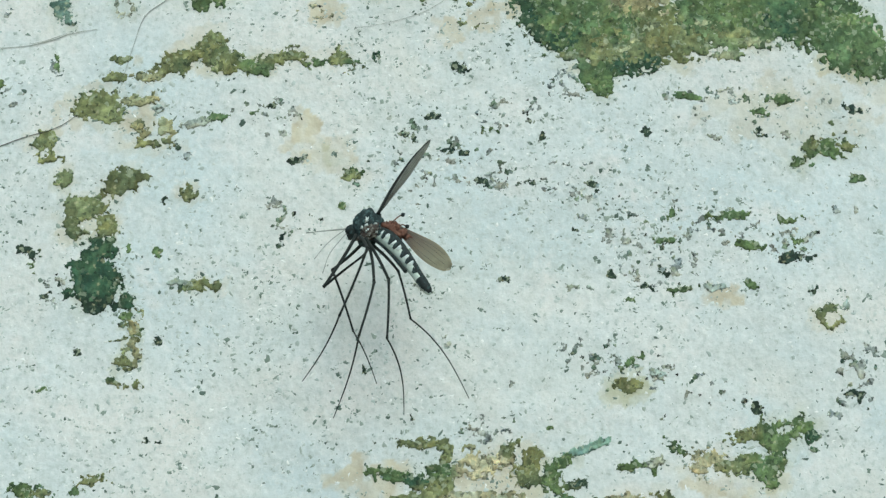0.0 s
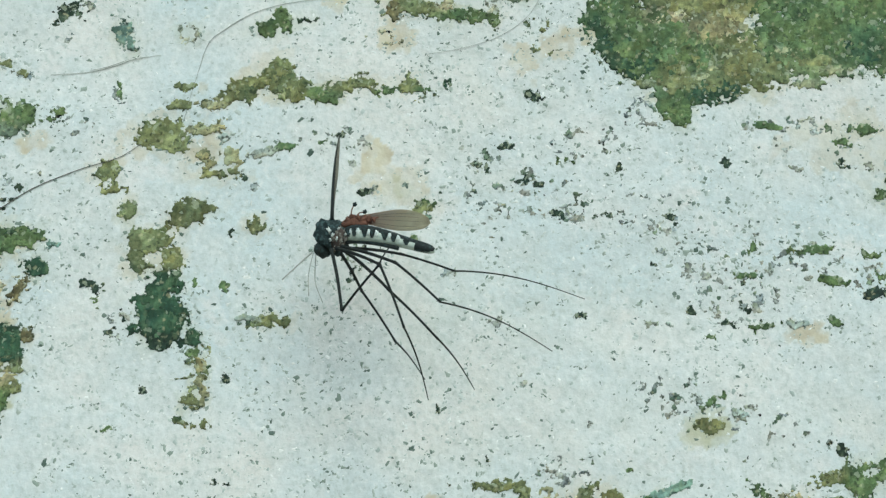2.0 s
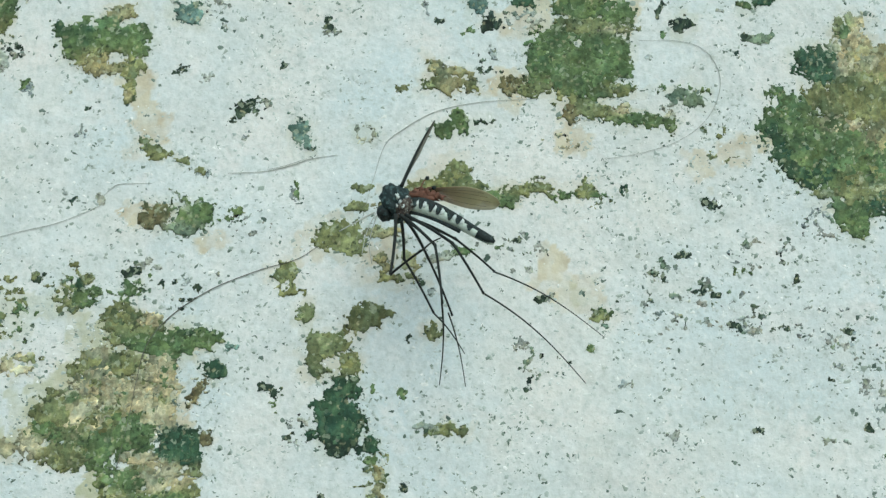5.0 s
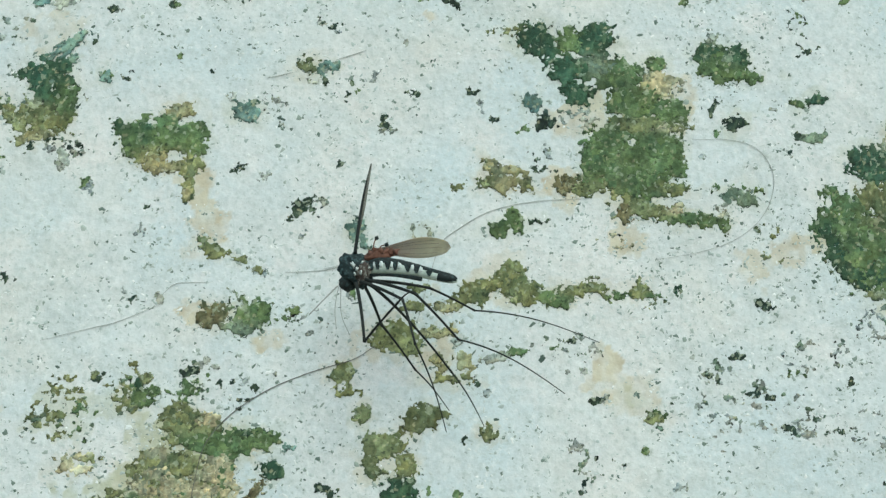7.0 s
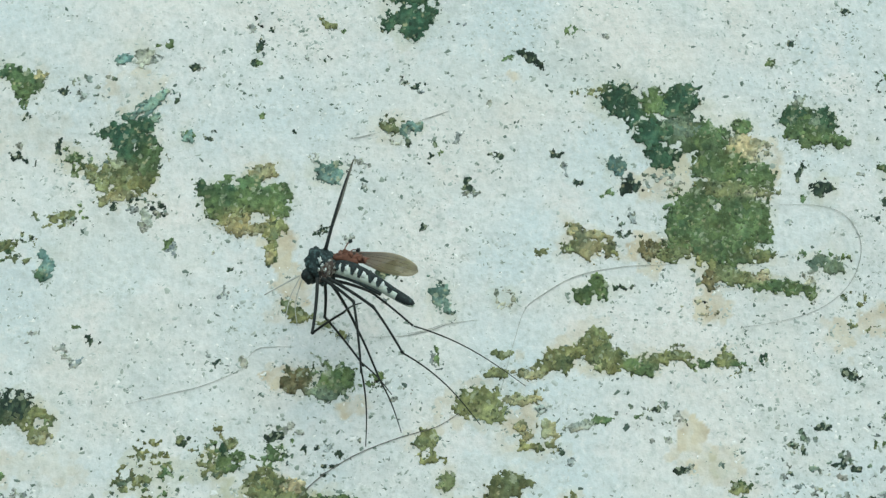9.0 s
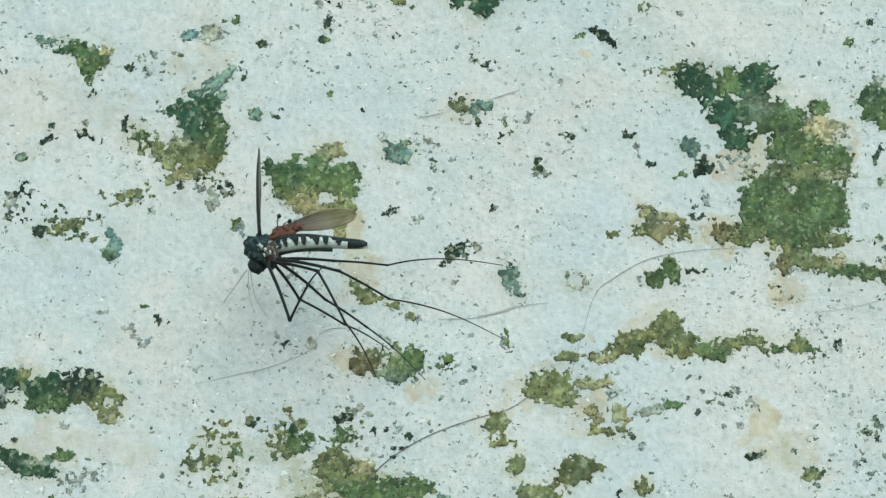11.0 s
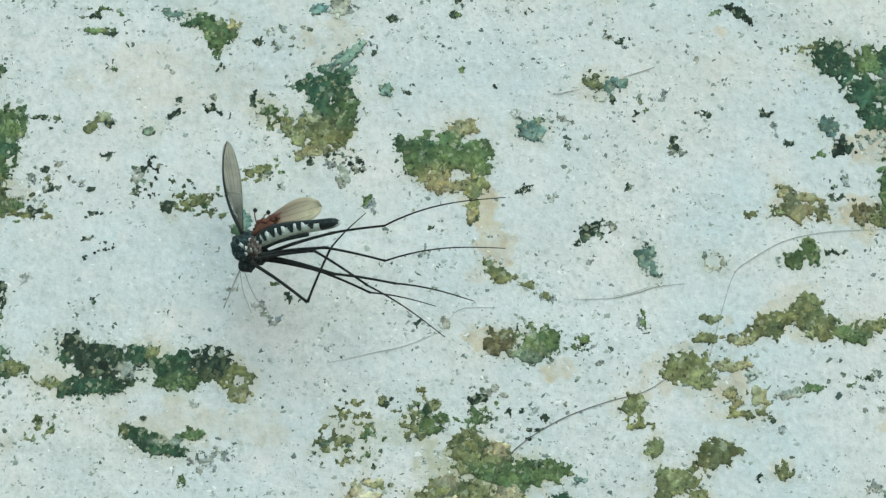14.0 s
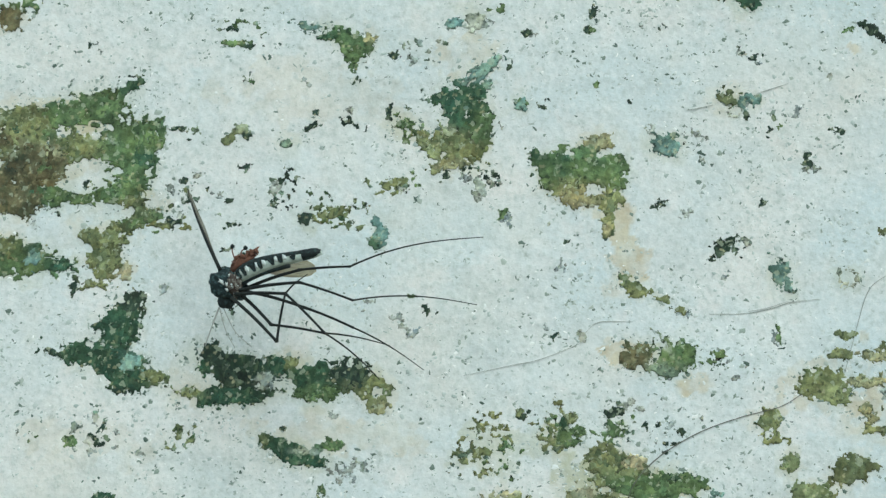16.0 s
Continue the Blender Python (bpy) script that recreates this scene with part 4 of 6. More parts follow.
crust([(-43.45, 33.2, 1.13, 0.54, -28, "G"), (-43.1, 32.78, 0.75, 0.59, 4, "G"), (-44.64, 33.57, 0.62, 0.22, 15, "T"), (-42.45, 33.6, 0.31, 0.31, 4, "A")])
crust([(-45.93, 34.05, 0.81, 0.25, -8, "C")])
crust([(-49.88, 32.79, 0.62, 0.22, 4, "G"), (-50.28, 33.59, 0.44, 0.09, 4, "K"), (-49.09, 32.72, 0.44, 0.09, -1, "K")])
crust([(-49.64, 27.43, 0.40, 0.25, 10, "O"), (-48.97, 28.07, 0.40, 0.25, 5, "L"), (-48.69, 27.71, 0.18, 0.15, 0, "K"), (-49.43, 27.75, 0.25, 0.09, 40, "O")])
crust([(-54.54, 25.40, 1.17, 0.68, 0, "G"), (-54.97, 24.28, 0.98, 0.55, 0, "G"), (-54.13, 25.90, 0.68, 0.61, 0, "T"), (-53.85, 27.02, 0.52, 1.04, 0, "G")])
crust([(-54.22, 22.54, 1.28, 0.27, 22, "G"), (-53.58, 22.92, 0.43, 0.27, 0, "O"), (-55.25, 22.18, 0.37, 0.24, 0, "O")])
crust([(-52.40, 22.77, 0.21, 0.37, 20, "K"), (-52.67, 22.44, 0.37, 0.15, 0, "O"), (-52.02, 22.61, 0.31, 0.15, 30, "K")])
crust([(-51.46, 24.01, 0.24, 0.15, 0, "K"), (-51.77, 24.36, 0.18, 0.18, 30, "O")])
crust([(-52.83, 27.77, 0.49, 0.12, -8, "T"), (-52.14, 27.69, 0.25, 0.15, -30, "K"), (-51.76, 27.31, 0.21, 0.15, -10, "K"), (-51.70, 27.85, 0.28, 0.15, 0, "P")])
crust([(-46.53, 27.42, 0.34, 0.30, 4, "P"), (-46.35, 27.3, 0.16, 0.2, 0, "K")])
crust([(-45.27, 28.45, 0.4, 0.25, 35, "K")])
crust([(-43.14, 28.86, 0.56, 0.19, -24, "K")])
crust([(-41.07, 23.07, 0.36, 0.79, 16, "C"), (-41.2, 22.38, 0.3, 0.27, 4, "T")])
crust([(-43.61, 23.74, 0.85, 0.27, 23, "O"), (-45.1, 23.32, 0.34, 0.37, 4, "K")])
crust([(-40.4, 25.69, 0.67, 0.28, 14, "O")])
crust([(-62.4, 33.27, 0.88, 0.6, -6, "R"), (-61.81, 34.09, 1.13, 0.22, 4, "G")])
crust([(-35.82, 25.88, 0.24, 0.49, 14, "W")])
crust([(-19.35, 22.27, 0.52, 0.86, 29, "C"), (-19.57, 22.65, 0.36, 0.42, 4, "C")])
crust([(-15.88, 22.35, 0.6, 0.48, 4, "W"), (-15.82, 22.41, 0.39, 0.3, 4, "-")])
crust([(-31.01, 12.9, 0.45, 0.53, 4, "O"), (-30.42, 12.86, 0.53, 0.18, -10, "G"), (-29.96, 12.66, 0.42, 0.12, 4, "G")])
crust([(-32.76, 14.06, 0.39, 0.18, 29, "O")])
crust([(-27.92, 13.43, 0.36, 0.39, 34, "G")])
crust([(-34.8, 11.73, 0.65, 0.21, 14, "O"), (-35.66, 11.29, 0.36, 0.21, 4, "O")])
crust([(-54.37, 7.97, 0.59, 0.24, 4, "T")])
crust([(-22.76, 23.41, 0.25, 0.37, 3, "K"), (-22.19, 23.75, 0.49, 0.09, 13, "K")])
crust([(3.15, 19.17, 0.48, 0.26, -10, "K")])
crust([(-5.98, 13.67, 0.34, 0.19, 21, "K")])
crust([(-1.67, 19.71, 0.26, 0.29, 1, "T"), (-1.67, 19.71, 0.13, 0.13, 1, "-")])
crust([(-0.72, -3.21, 1, 0.24, -10, "G"), (1.14, -1.78, 1.37, 0.27, -5, "O"), (0.84, -3.58, 0.65, 0.21, -8, "T"), (0.84, -4.73, 1.32, 0.32, 0, "O"), (1.13, -5.59, 1.47, 0.47, 0, "O"), (2.26, -2.48, 0.27, 0.59, 0, "O"), (2.08, -3.18, 0.74, 0.41, 10, "G"), (2.02, -4.05, 0.83, 0.47, 0, "O"), (3.2, -4.51, 1.18, 0.3, 0, "Y"), (4.1, -3.01, 1.43, 0.59, 0, "Y")])
crust([(4.08, -5.37, 2.36, 0.47, 0, "Y"), (5.14, -2.57, 0.77, 0.39, 0, "Y"), (5.66, -2.19, 0.27, 0.59, -30, "O"), (4.97, -4.68, 1.18, 0.41, 0, "Y"), (6.62, -3.3, 0.72, 0.54, 0, "O"), (6.93, -2.57, 0.36, 0.66, 10, "O"), (7.96, -3.45, 0.54, 0.89, -10, "G"), (8.46, -2.72, 0.66, 0.36, 39, "G"), (9.29, -3.88, 0.42, 0.18, 19, "K")])
crust([(8.83, -4.75, 0.83, 0.36, -10, "G"), (10.61, -4.9, 0.72, 0.18, -0, "G"), (12.11, -4.82, 1.08, 0.36, -0, "Y"), (13.75, -4.82, 0.54, 0.6, -0, "O"), (10, -5.47, 1.49, 0.36, -0, "Y")])
crust([(9.85, -1.99, 1.33, 0.21, 19, "C")])
crust([(12.23, -2.96, 0.82, 0.24, 10, "G"), (13.54, -2.72, 0.43, 0.21, 19, "W"), (13.46, -3.16, 0.15, 0.24, -0, "G")])
crust([(14.77, -2.14, 0.59, 0.18, -25, "G"), (16.42, -2.58, 0.85, 0.52, -0, "Y"), (15.79, -3.08, 0.67, 0.36, -0, "Y"), (17.76, -2.93, 1.03, 0.46, -0, "O"), (19.18, -3.08, 0.73, 0.52, -0, "G"), (20.13, -2.58, 0.55, 0.55, -0, "G"), (19.69, -3.79, 0.55, 0.43, -0, "G")])

crumble(-31.06, 13.54, 1.34, 1.49, 12, "O")
crumble(-34.53, 12.1, 1.78, 1.13, 11, "O")
crumble(-35.33, 10.87, 1.48, 1.04, 8, "O")
crumble(-27.62, 13.36, 0.83, 0.65, 5, "G")
crumble(-25.69, 13.36, 1.78, 0.89, 7, "K")
crumble(-55.03, 11.12, 1.49, 1.19, 9, "S")
crumble(-50.25, 11.2, 1.19, 0.74, 6, "O")
crumble(-41.51, 10.11, 1.18, 0.89, 6, "S")
crumble(-46.75, 24.59, 0.37, 0.86, 4, "K")
crumble(-43.9, 23.56, 1.37, 0.61, 7, "O")
crumble(-52.4, 22.77, 1.53, 0.76, 8, "O")
crumble(-51.94, 24.19, 0.92, 0.61, 4, "S")
crumble(-40.85, 25.5, 1.22, 0.55, 6, "O")
crumble(-39.64, 29.66, 1.08, 1.85, 9, "G")
crumble(-49.47, 33.4, 1.25, 0.94, 6, "G")
crumble(-35.54, 26.36, 1.22, 0.43, 5, "S")
crumble(-21.98, 23.84, 1.21, 0.55, 6, "K")
crumble(-21.99, 31.31, 0.92, 0.62, 4, "S")
crumble(12.16, 2.3, 2.48, 1.39, 14, "S")
crumble(23.66, 15.47, 1.97, 1.15, 7, "O")
crumble(22.24, 13.79, 0.91, 0.46, 4, "G")
crumble(25.14, 2.33, 1.26, 1.26, 8, "S")
crumble(24.87, 0.8, 1.13, 0.44, 5, "S")
crumble(4.55, 12.62, 1.74, 0.44, 7, "S")
crumble(16.91, 17.73, 2.29, 0.59, 8, "S")
crumble(20.48, 17.1, 1.32, 0.86, 7, "G")
crumble(13.61, 7.9, 2.53, 1.26, 11, "S")
crumble(18.8, 10.17, 2.57, 1.16, 9, "S")
crumble(3.29, 14.23, 1.43, 0.82, 7, "S")
crumble(-6.66, 9.96, 0.55, 1.23, 5, "S")
crumble(4.45, -0.86, 1.67, 0.76, 7, "S")
crumble(-19.06, -4.15, 1.3, 0.4, 6, "G")
crumble(-16.07, -3.59, 1.16, 0.41, 6, "O")
crumble(-14.66, 4.05, 0.6, 2.09, 9, "O")
crumble(-11.87, 6.56, 1.15, 0.27, 6, "O")
crumble(9.94, 12.35, 0.96, 0.8, 5, "S")
crumble(21.63, 9.23, 1.61, 0.8, 6, "S")
crumble(16.9, 0.79, 1.86, 1.24, 6, "S")
crumble(10.02, 3.21, 1.55, 0.77, 6, "S")
crumble(5.86, 16.57, 1.93, 1.12, 7, "S")
crumble(9.11, 18.29, 0.97, 0.81, 5, "S")
crumble(0.44, 15.35, 1.11, 0.63, 6, "S")
crumble(-3.11, 19.45, 0.96, 0.64, 5, "O")
crumble(-33.55, 11.35, 1.47, 1.41, 10, "G")
crumble(-30.63, 13.25, 0.89, 0.77, 10, "G")
crumble(-27.96, 13.2, 0.89, 0.71, 6, "G")
crumble(-27.33, 14.58, 1.19, 0.54, 4, "S")
crumble(-39.28, 33.03, 1.43, 0.89, 7, "W")
crumble(-40.13, 25.75, 1.24, 0.74, 6, "G")
crumble(-36, 26.44, 1.25, 0.56, 6, "K")
crumble(-7.23, 29.69, 1.28, 0.77, 6, "W")
crumble(5.46, 35.74, 0.99, 1.32, 5, "K")
crumble(1.38, 25.56, 1.91, 0.45, 6, "G")
crumble(-3.37, 24.05, 1.89, 0.76, 7, "O")
crumble(-9.4, 26.64, 0.79, 1.11, 4, "K")
crumble(-5.1, 22.33, 1.26, 0.78, 4, "Y")
crumble(-13.33, 25.16, 0.94, 0.63, 4, "O")
crumble(-7.82, 16.3, 1.84, 1.23, 7, "S")
crumble(-34.64, 12.79, 1.2, 1.2, 8, "O")
crumble(-31.1, 13.59, 1.2, 0.9, 7, "O")
crumble(-43.3, 23.8, 1.84, 0.92, 7, "G")
crumble(-21.68, 17.44, 1.51, 0.61, 5, "S")
crumble(-18.72, 6.43, 1.01, 0.72, 7, "K")
crumble(-14.27, 4.5, 0.64, 1.16, 7, "O")
crumble(-24.65, 8.34, 1.16, 1.16, 6, "Y")
crumble(-0.19, 12.82, 2.74, 1.52, 9, "S")
crumble(7.46, 12.71, 3.7, 1.85, 12, "S")
crumble(13.52, 10.41, 2.78, 1.85, 11, "S")
crumble(3.62, 22.76, 1.9, 1.27, 6, "O")
crumble(-48.75, 24.7, 1.83, 2.13, 5, "K")
crumble(-46.35, 25.18, 0.91, 1.22, 5, "K")
crumble(-43.51, 24.3, 1.82, 1.37, 8, "G")
crumble(-48.7, 19.81, 1.21, 1.81, 5, "K")
crumble(-42.85, 23.74, 1.21, 0.76, 5, "O")

# ---- small flecks, too many to count ----
SPECKS_AT = {
    0: [(-7.15, 11.16, 0.31, 0.19), (-7.54, 16.72, 0.28, 0.16), (-6.65, 15.26, 0.25, 0.16), (-8.41, 16.38, 0.13, 0.09), (-11.89, 13.8, 0.22, 0.12), (-12.51, 14.47, 0.25, 0.19), (-13, 11.33, 0.18, 0.12), (-19.47, 19.19, 0.12, 0.28), (-13.08, 3.61, 0.18, 0.15), (-17.5, 2.99, 0.27, 0.12), (-18.99, 1.06, 0.15, 0.09), (-13.26, -1.66, 0.23, 0.09), (5.53, 7, 0.25, 0.12), (7.76, 15.27, 0.16, 0.16), (10.57, 12.36, 0.45, 0.22), (11.94, 15.32, 0.19, 0.16), (13.72, 15.51, 0.39, 0.16), (14.23, 7.74, 0.35, 0.28), (12.44, 6.01, 0.19, 0.13), (5.84, 1.38, 0.12, 0.12)],
    1: [(2.33, 3.5, 0.18, 0.28), (9.89, 10.58, 0.32, 0.13), (12.39, 9.32, 0.29, 0.19), (14.99, 10.94, 0.13, 0.32), (17.6, 15.23, 0.33, 0.23), (20.23, 15.59, 0.39, 0.16), (21.87, 15.61, 0.33, 0.13), (21.95, 9.23, 0.29, 0.13), (24.33, 11.03, 0.13, 0.26), (25.31, 11.03, 0.16, 0.1), (7.93, -1.01, 0.24, 0.15), (22.74, 6.53, 0.13, 0.13), (24.06, 2.63, 0.16, 0.16), (25.3, 2.33, 0.51, 0.38), (24.56, 0.79, 0.69, 0.22), (23.38, -0.27, 0.28, 0.13), (-0.84, 16.32, 0.13, 0.13), (1.54, 16.35, 0.29, 0.1), (0.75, 15.02, 0.29, 0.19), (-0.04, 15.18, 0.28, 0.28)],
    2: [(-3.44, 11.1, 0.25, 0.09), (2.5, 14.55, 0.25, 0.25), (3.29, 14.23, 0.44, 0.19), (-2.07, 2.13, 0.09, 0.09), (7.08, 12.49, 0.29, 0.13), (5.18, 12.47, 0.44, 0.19), (4.23, 12.62, 0.38, 0.16), (0.52, -0.26, 0.12, 0.12), (14.22, -0.57, 0.12, 0.12), (9.56, 9.93, 0.19, 0.16), (11.61, 9.79, 0.51, 0.22), (24.13, 17.49, 0.46, 0.13), (25.75, 17.01, 0.53, 0.13), (15.17, 7.59, 0.28, 0.22), (16.16, 8.39, 0.19, 0.25), (12.8, 7.42, 0.28, 0.16), (11.54, 7.41, 0.22, 0.31), (13.25, 6.79, 0.44, 0.09), (18.86, 17.42, 0.26, 0.16), (16.85, 16.55, 0.29, 0.13)],
    3: [(9.12, 18.96, 0.29, 0.13)],
    4: [(-30.26, 36.06, 0.23, 0.19), (-30.84, 37.06, 0.16, 0.16), (-33.67, 34.51, 0.19, 0.13), (-30.58, 37.77, 0.1, 0.19), (-29.71, 37.12, 0.13, 0.13), (-30.43, 35.02, 0.16, 0.13), (-35.41, 35.78, 0.26, 0.19), (-41.07, 32.83, 0.19, 0.25), (-25.48, 37.18, 0.19, 0.16), (-26.5, 35.57, 0.13, 0.1), (-21.23, 34.15, 0.19, 0.26), (-22.06, 34.55, 0.16, 0.13), (-18.87, 31.15, 0.1, 0.32), (-18.21, 28.8, 0.29, 0.32), (-18.33, 28.14, 0.25, 0.1), (-23.89, 28.35, 0.19, 0.13), (-20.59, 26.08, 0.13, 0.16), (-26.21, 25.64, 0.19, 0.13), (-24.62, 25.24, 0.13, 0.22), (-34.76, 32.59, 0.1, 0.1)],
    5: [(-35.89, 25.48, 0.28, 0.43), (-34.36, 24.28, 0.31, 0.37), (-40.11, 25.59, 0.43, 0.22), (-36.6, 26.25, 0.37, 0.16), (-37.71, 26.35, 0.25, 0.28), (-31.29, 18.2, 0.15, 0.24), (-31.17, 21.82, 0.28, 0.09), (-38.07, 18.89, 0.36, 0.12), (-38.83, 17.69, 0.27, 0.15), (-12.84, 29.9, 0.13, 0.19), (-9.1, 27.14, 0.16, 0.32), (-9.24, 26.33, 0.38, 0.1), (-12.94, 38.03, 0.2, 0.26), (-12.44, 37.95, 0.3, 0.1), (-10.8, 37.8, 0.16, 0.2), (-1.43, 36.57, 0.3, 0.16), (0.06, 37.94, 0.26, 0.1), (5.82, 37.13, 0.26, 0.1), (5.84, 37.83, 0.2, 0.13), (5.46, 35.91, 0.16, 0.3)],
    6: [(3.87, 30.42, 0.16, 0.13), (5.74, 34.04, 0.39, 0.1), (0.46, 28.93, 0.22, 0.13), (-0.35, 27.42, 0.19, 0.1), (4.77, 27.84, 0.13, 0.19), (-12.01, 29.12, 0.26, 0.19), (-10.4, 28.54, 0.19, 0.1), (-26.68, 29.62, 0.16, 0.25), (-24.3, 29.64, 0.38, 0.1), (-19.9, 30.69, 0.13, 0.19), (-19.17, 38.04, 0.2, 0.13), (-16.46, 36.11, 0.26, 0.13)],
    7: [(-52.31, 19.1, 0.27, 0.24), (-57.56, 32.21, 0.19, 0.12), (-57.16, 32.02, 0.16, 0.25), (-48.9, 30.71, 0.09, 0.28), (-45.8, 30.85, 0.15, 0.12), (-46.8, 25.05, 0.21, 0.55), (-43.4, 31.93, 0.22, 0.22), (-43.03, 31.25, 0.15, 0.19), (-45.03, 29.26, 0.25, 0.15), (-43.36, 29.61, 0.25, 0.12), (-41.03, 29.56, 0.15, 0.25), (-49.82, 24.51, 0.21, 0.09), (-49.04, 22.87, 0.3, 0.21), (-33.78, 34.51, 0.19, 0.12), (-30.29, 35.97, 0.19, 0.25), (-30.54, 34.98, 0.19, 0.16), (-27.61, 35.52, 0.16, 0.09), (-26.14, 34.18, 0.12, 0.09), (-29.9, 31.98, 0.15, 0.12), (-28, 31.17, 0.09, 0.09)],
    8: [(-21.18, 34.23, 0.19, 0.22), (-22.12, 34.42, 0.22, 0.12), (-17.13, 33.26, 0.15, 0.28), (-20.7, 29.83, 0.31, 0.12), (-17.88, 28.17, 0.24, 0.12), (-16.73, 30.44, 0.25, 0.12), (-24.63, 25.33, 0.18, 0.21), (-26.02, 25.69, 0.24, 0.12), (-24.38, 29.71, 0.37, 0.12), (-26.69, 29.69, 0.18, 0.22), (-31.13, 21.92, 0.24, 0.09), (-31.06, 23.3, 0.18, 0.09), (-22.59, 23.79, 0.42, 0.15), (-21.38, 24.04, 0.27, 0.21), (-22.71, 23.17, 0.27, 0.48), (-22.36, 21.98, 0.18, 0.18), (-31.66, 18.4, 0.18, 0.21), (-29.85, 18.24, 0.15, 0.24), (-19.67, 18.92, 0.12, 0.24), (-24.67, 19.84, 0.36, 0.15)],
    9: [(-22.48, 17.9, 0.42, 0.12), (-22.91, 17.42, 0.24, 0.09), (-21.68, 16.62, 0.15, 0.09), (-59.19, 10.81, 0.12, 0.09), (-58.45, 10.86, 0.18, 0.12), (-56.48, 10.72, 0.36, 0.3), (-52.86, 10.41, 0.24, 0.09), (-54.77, 11.44, 0.27, 0.18), (-55.14, 12, 0.24, 0.18), (-45.27, 12.16, 0.21, 0.18), (-42.66, 13.1, 0.24, 0.12), (-41.81, 10.23, 0.15, 0.27), (-42.9, 9.13, 0.15, 0.27), (-55, 10.83, 0.3, 0.24), (-49.96, 11.22, 0.24, 0.18), (-38.99, 19.5, 0.42, 0.09), (-41.38, 19.17, 0.27, 0.09), (-39.82, 18.53, 0.3, 0.12), (-39.17, 17.98, 0.27, 0.12), (-35.9, 35.71, 0.16, 0.12)],
    10: [(-35.25, 26.54, 0.31, 0.12), (-34.49, 24.43, 0.37, 0.3), (-32.18, 24.14, 0.15, 0.09), (-26.92, 14.15, 0.18, 0.15), (-25.68, 13.07, 0.18, 0.09), (-25.13, 14, 0.15, 0.12), (-23.37, 14.42, 0.18, 0.09), (-34.82, 29.24, 0.25, 0.09), (-33.99, 30.56, 0.37, 0.31), (-32.75, 30.5, 0.25, 0.12), (-59.69, 22.06, 0.24, 0.15), (-58.54, 22.77, 0.12, 0.12), (-57.05, 24.43, 0.15, 0.12), (-51.82, 23.12, 0.24, 0.18), (-52.54, 22.6, 0.27, 0.21), (-52.94, 22.11, 0.15, 0.12), (-51.72, 24.99, 0.28, 0.09), (-51.14, 25.34, 0.18, 0.09)],
    11: [(-7.54, 16.65, 0.24, 0.15), (-7.51, 15.25, 0.18, 0.12), (-5.81, 13.75, 0.24, 0.15), (-2.92, 12.97, 0.42, 0.27), (-13.07, 3.66, 0.17, 0.14), (-17.36, 3.02, 0.17, 0.11), (-19.1, 1.02, 0.11, 0.09), (-13.42, 8.44, 0.21, 0.18), (-13.27, 8.3, 0.12, 0.09), (-6.78, 9.04, 0.24, 0.45), (-14.9, 8.71, 0.15, 0.15), (-3.88, 17.22, 0.09, 0.09), (-7.12, 11.28, 0.27, 0.12), (-4.71, 10.43, 0.24, 0.09), (-1.85, 9.3, 0.42, 0.15), (1.18, 12.55, 0.09, 0.09), (0.84, 6.69, 0.42, 0.12), (-19.97, 7.86, 0.12, 0.29), (-18.83, 5.85, 0.26, 0.14), (-19.17, 6.71, 0.2, 0.14)],
    12: [(-18.31, 6.87, 0.26, 0.12), (4.91, 15.59, 0.25, 0.12), (-12.02, 6.57, 0.18, 0.12), (-14.28, 4.79, 0.23, 0.23), (-14.4, 4.21, 0.35, 0.29)],
}


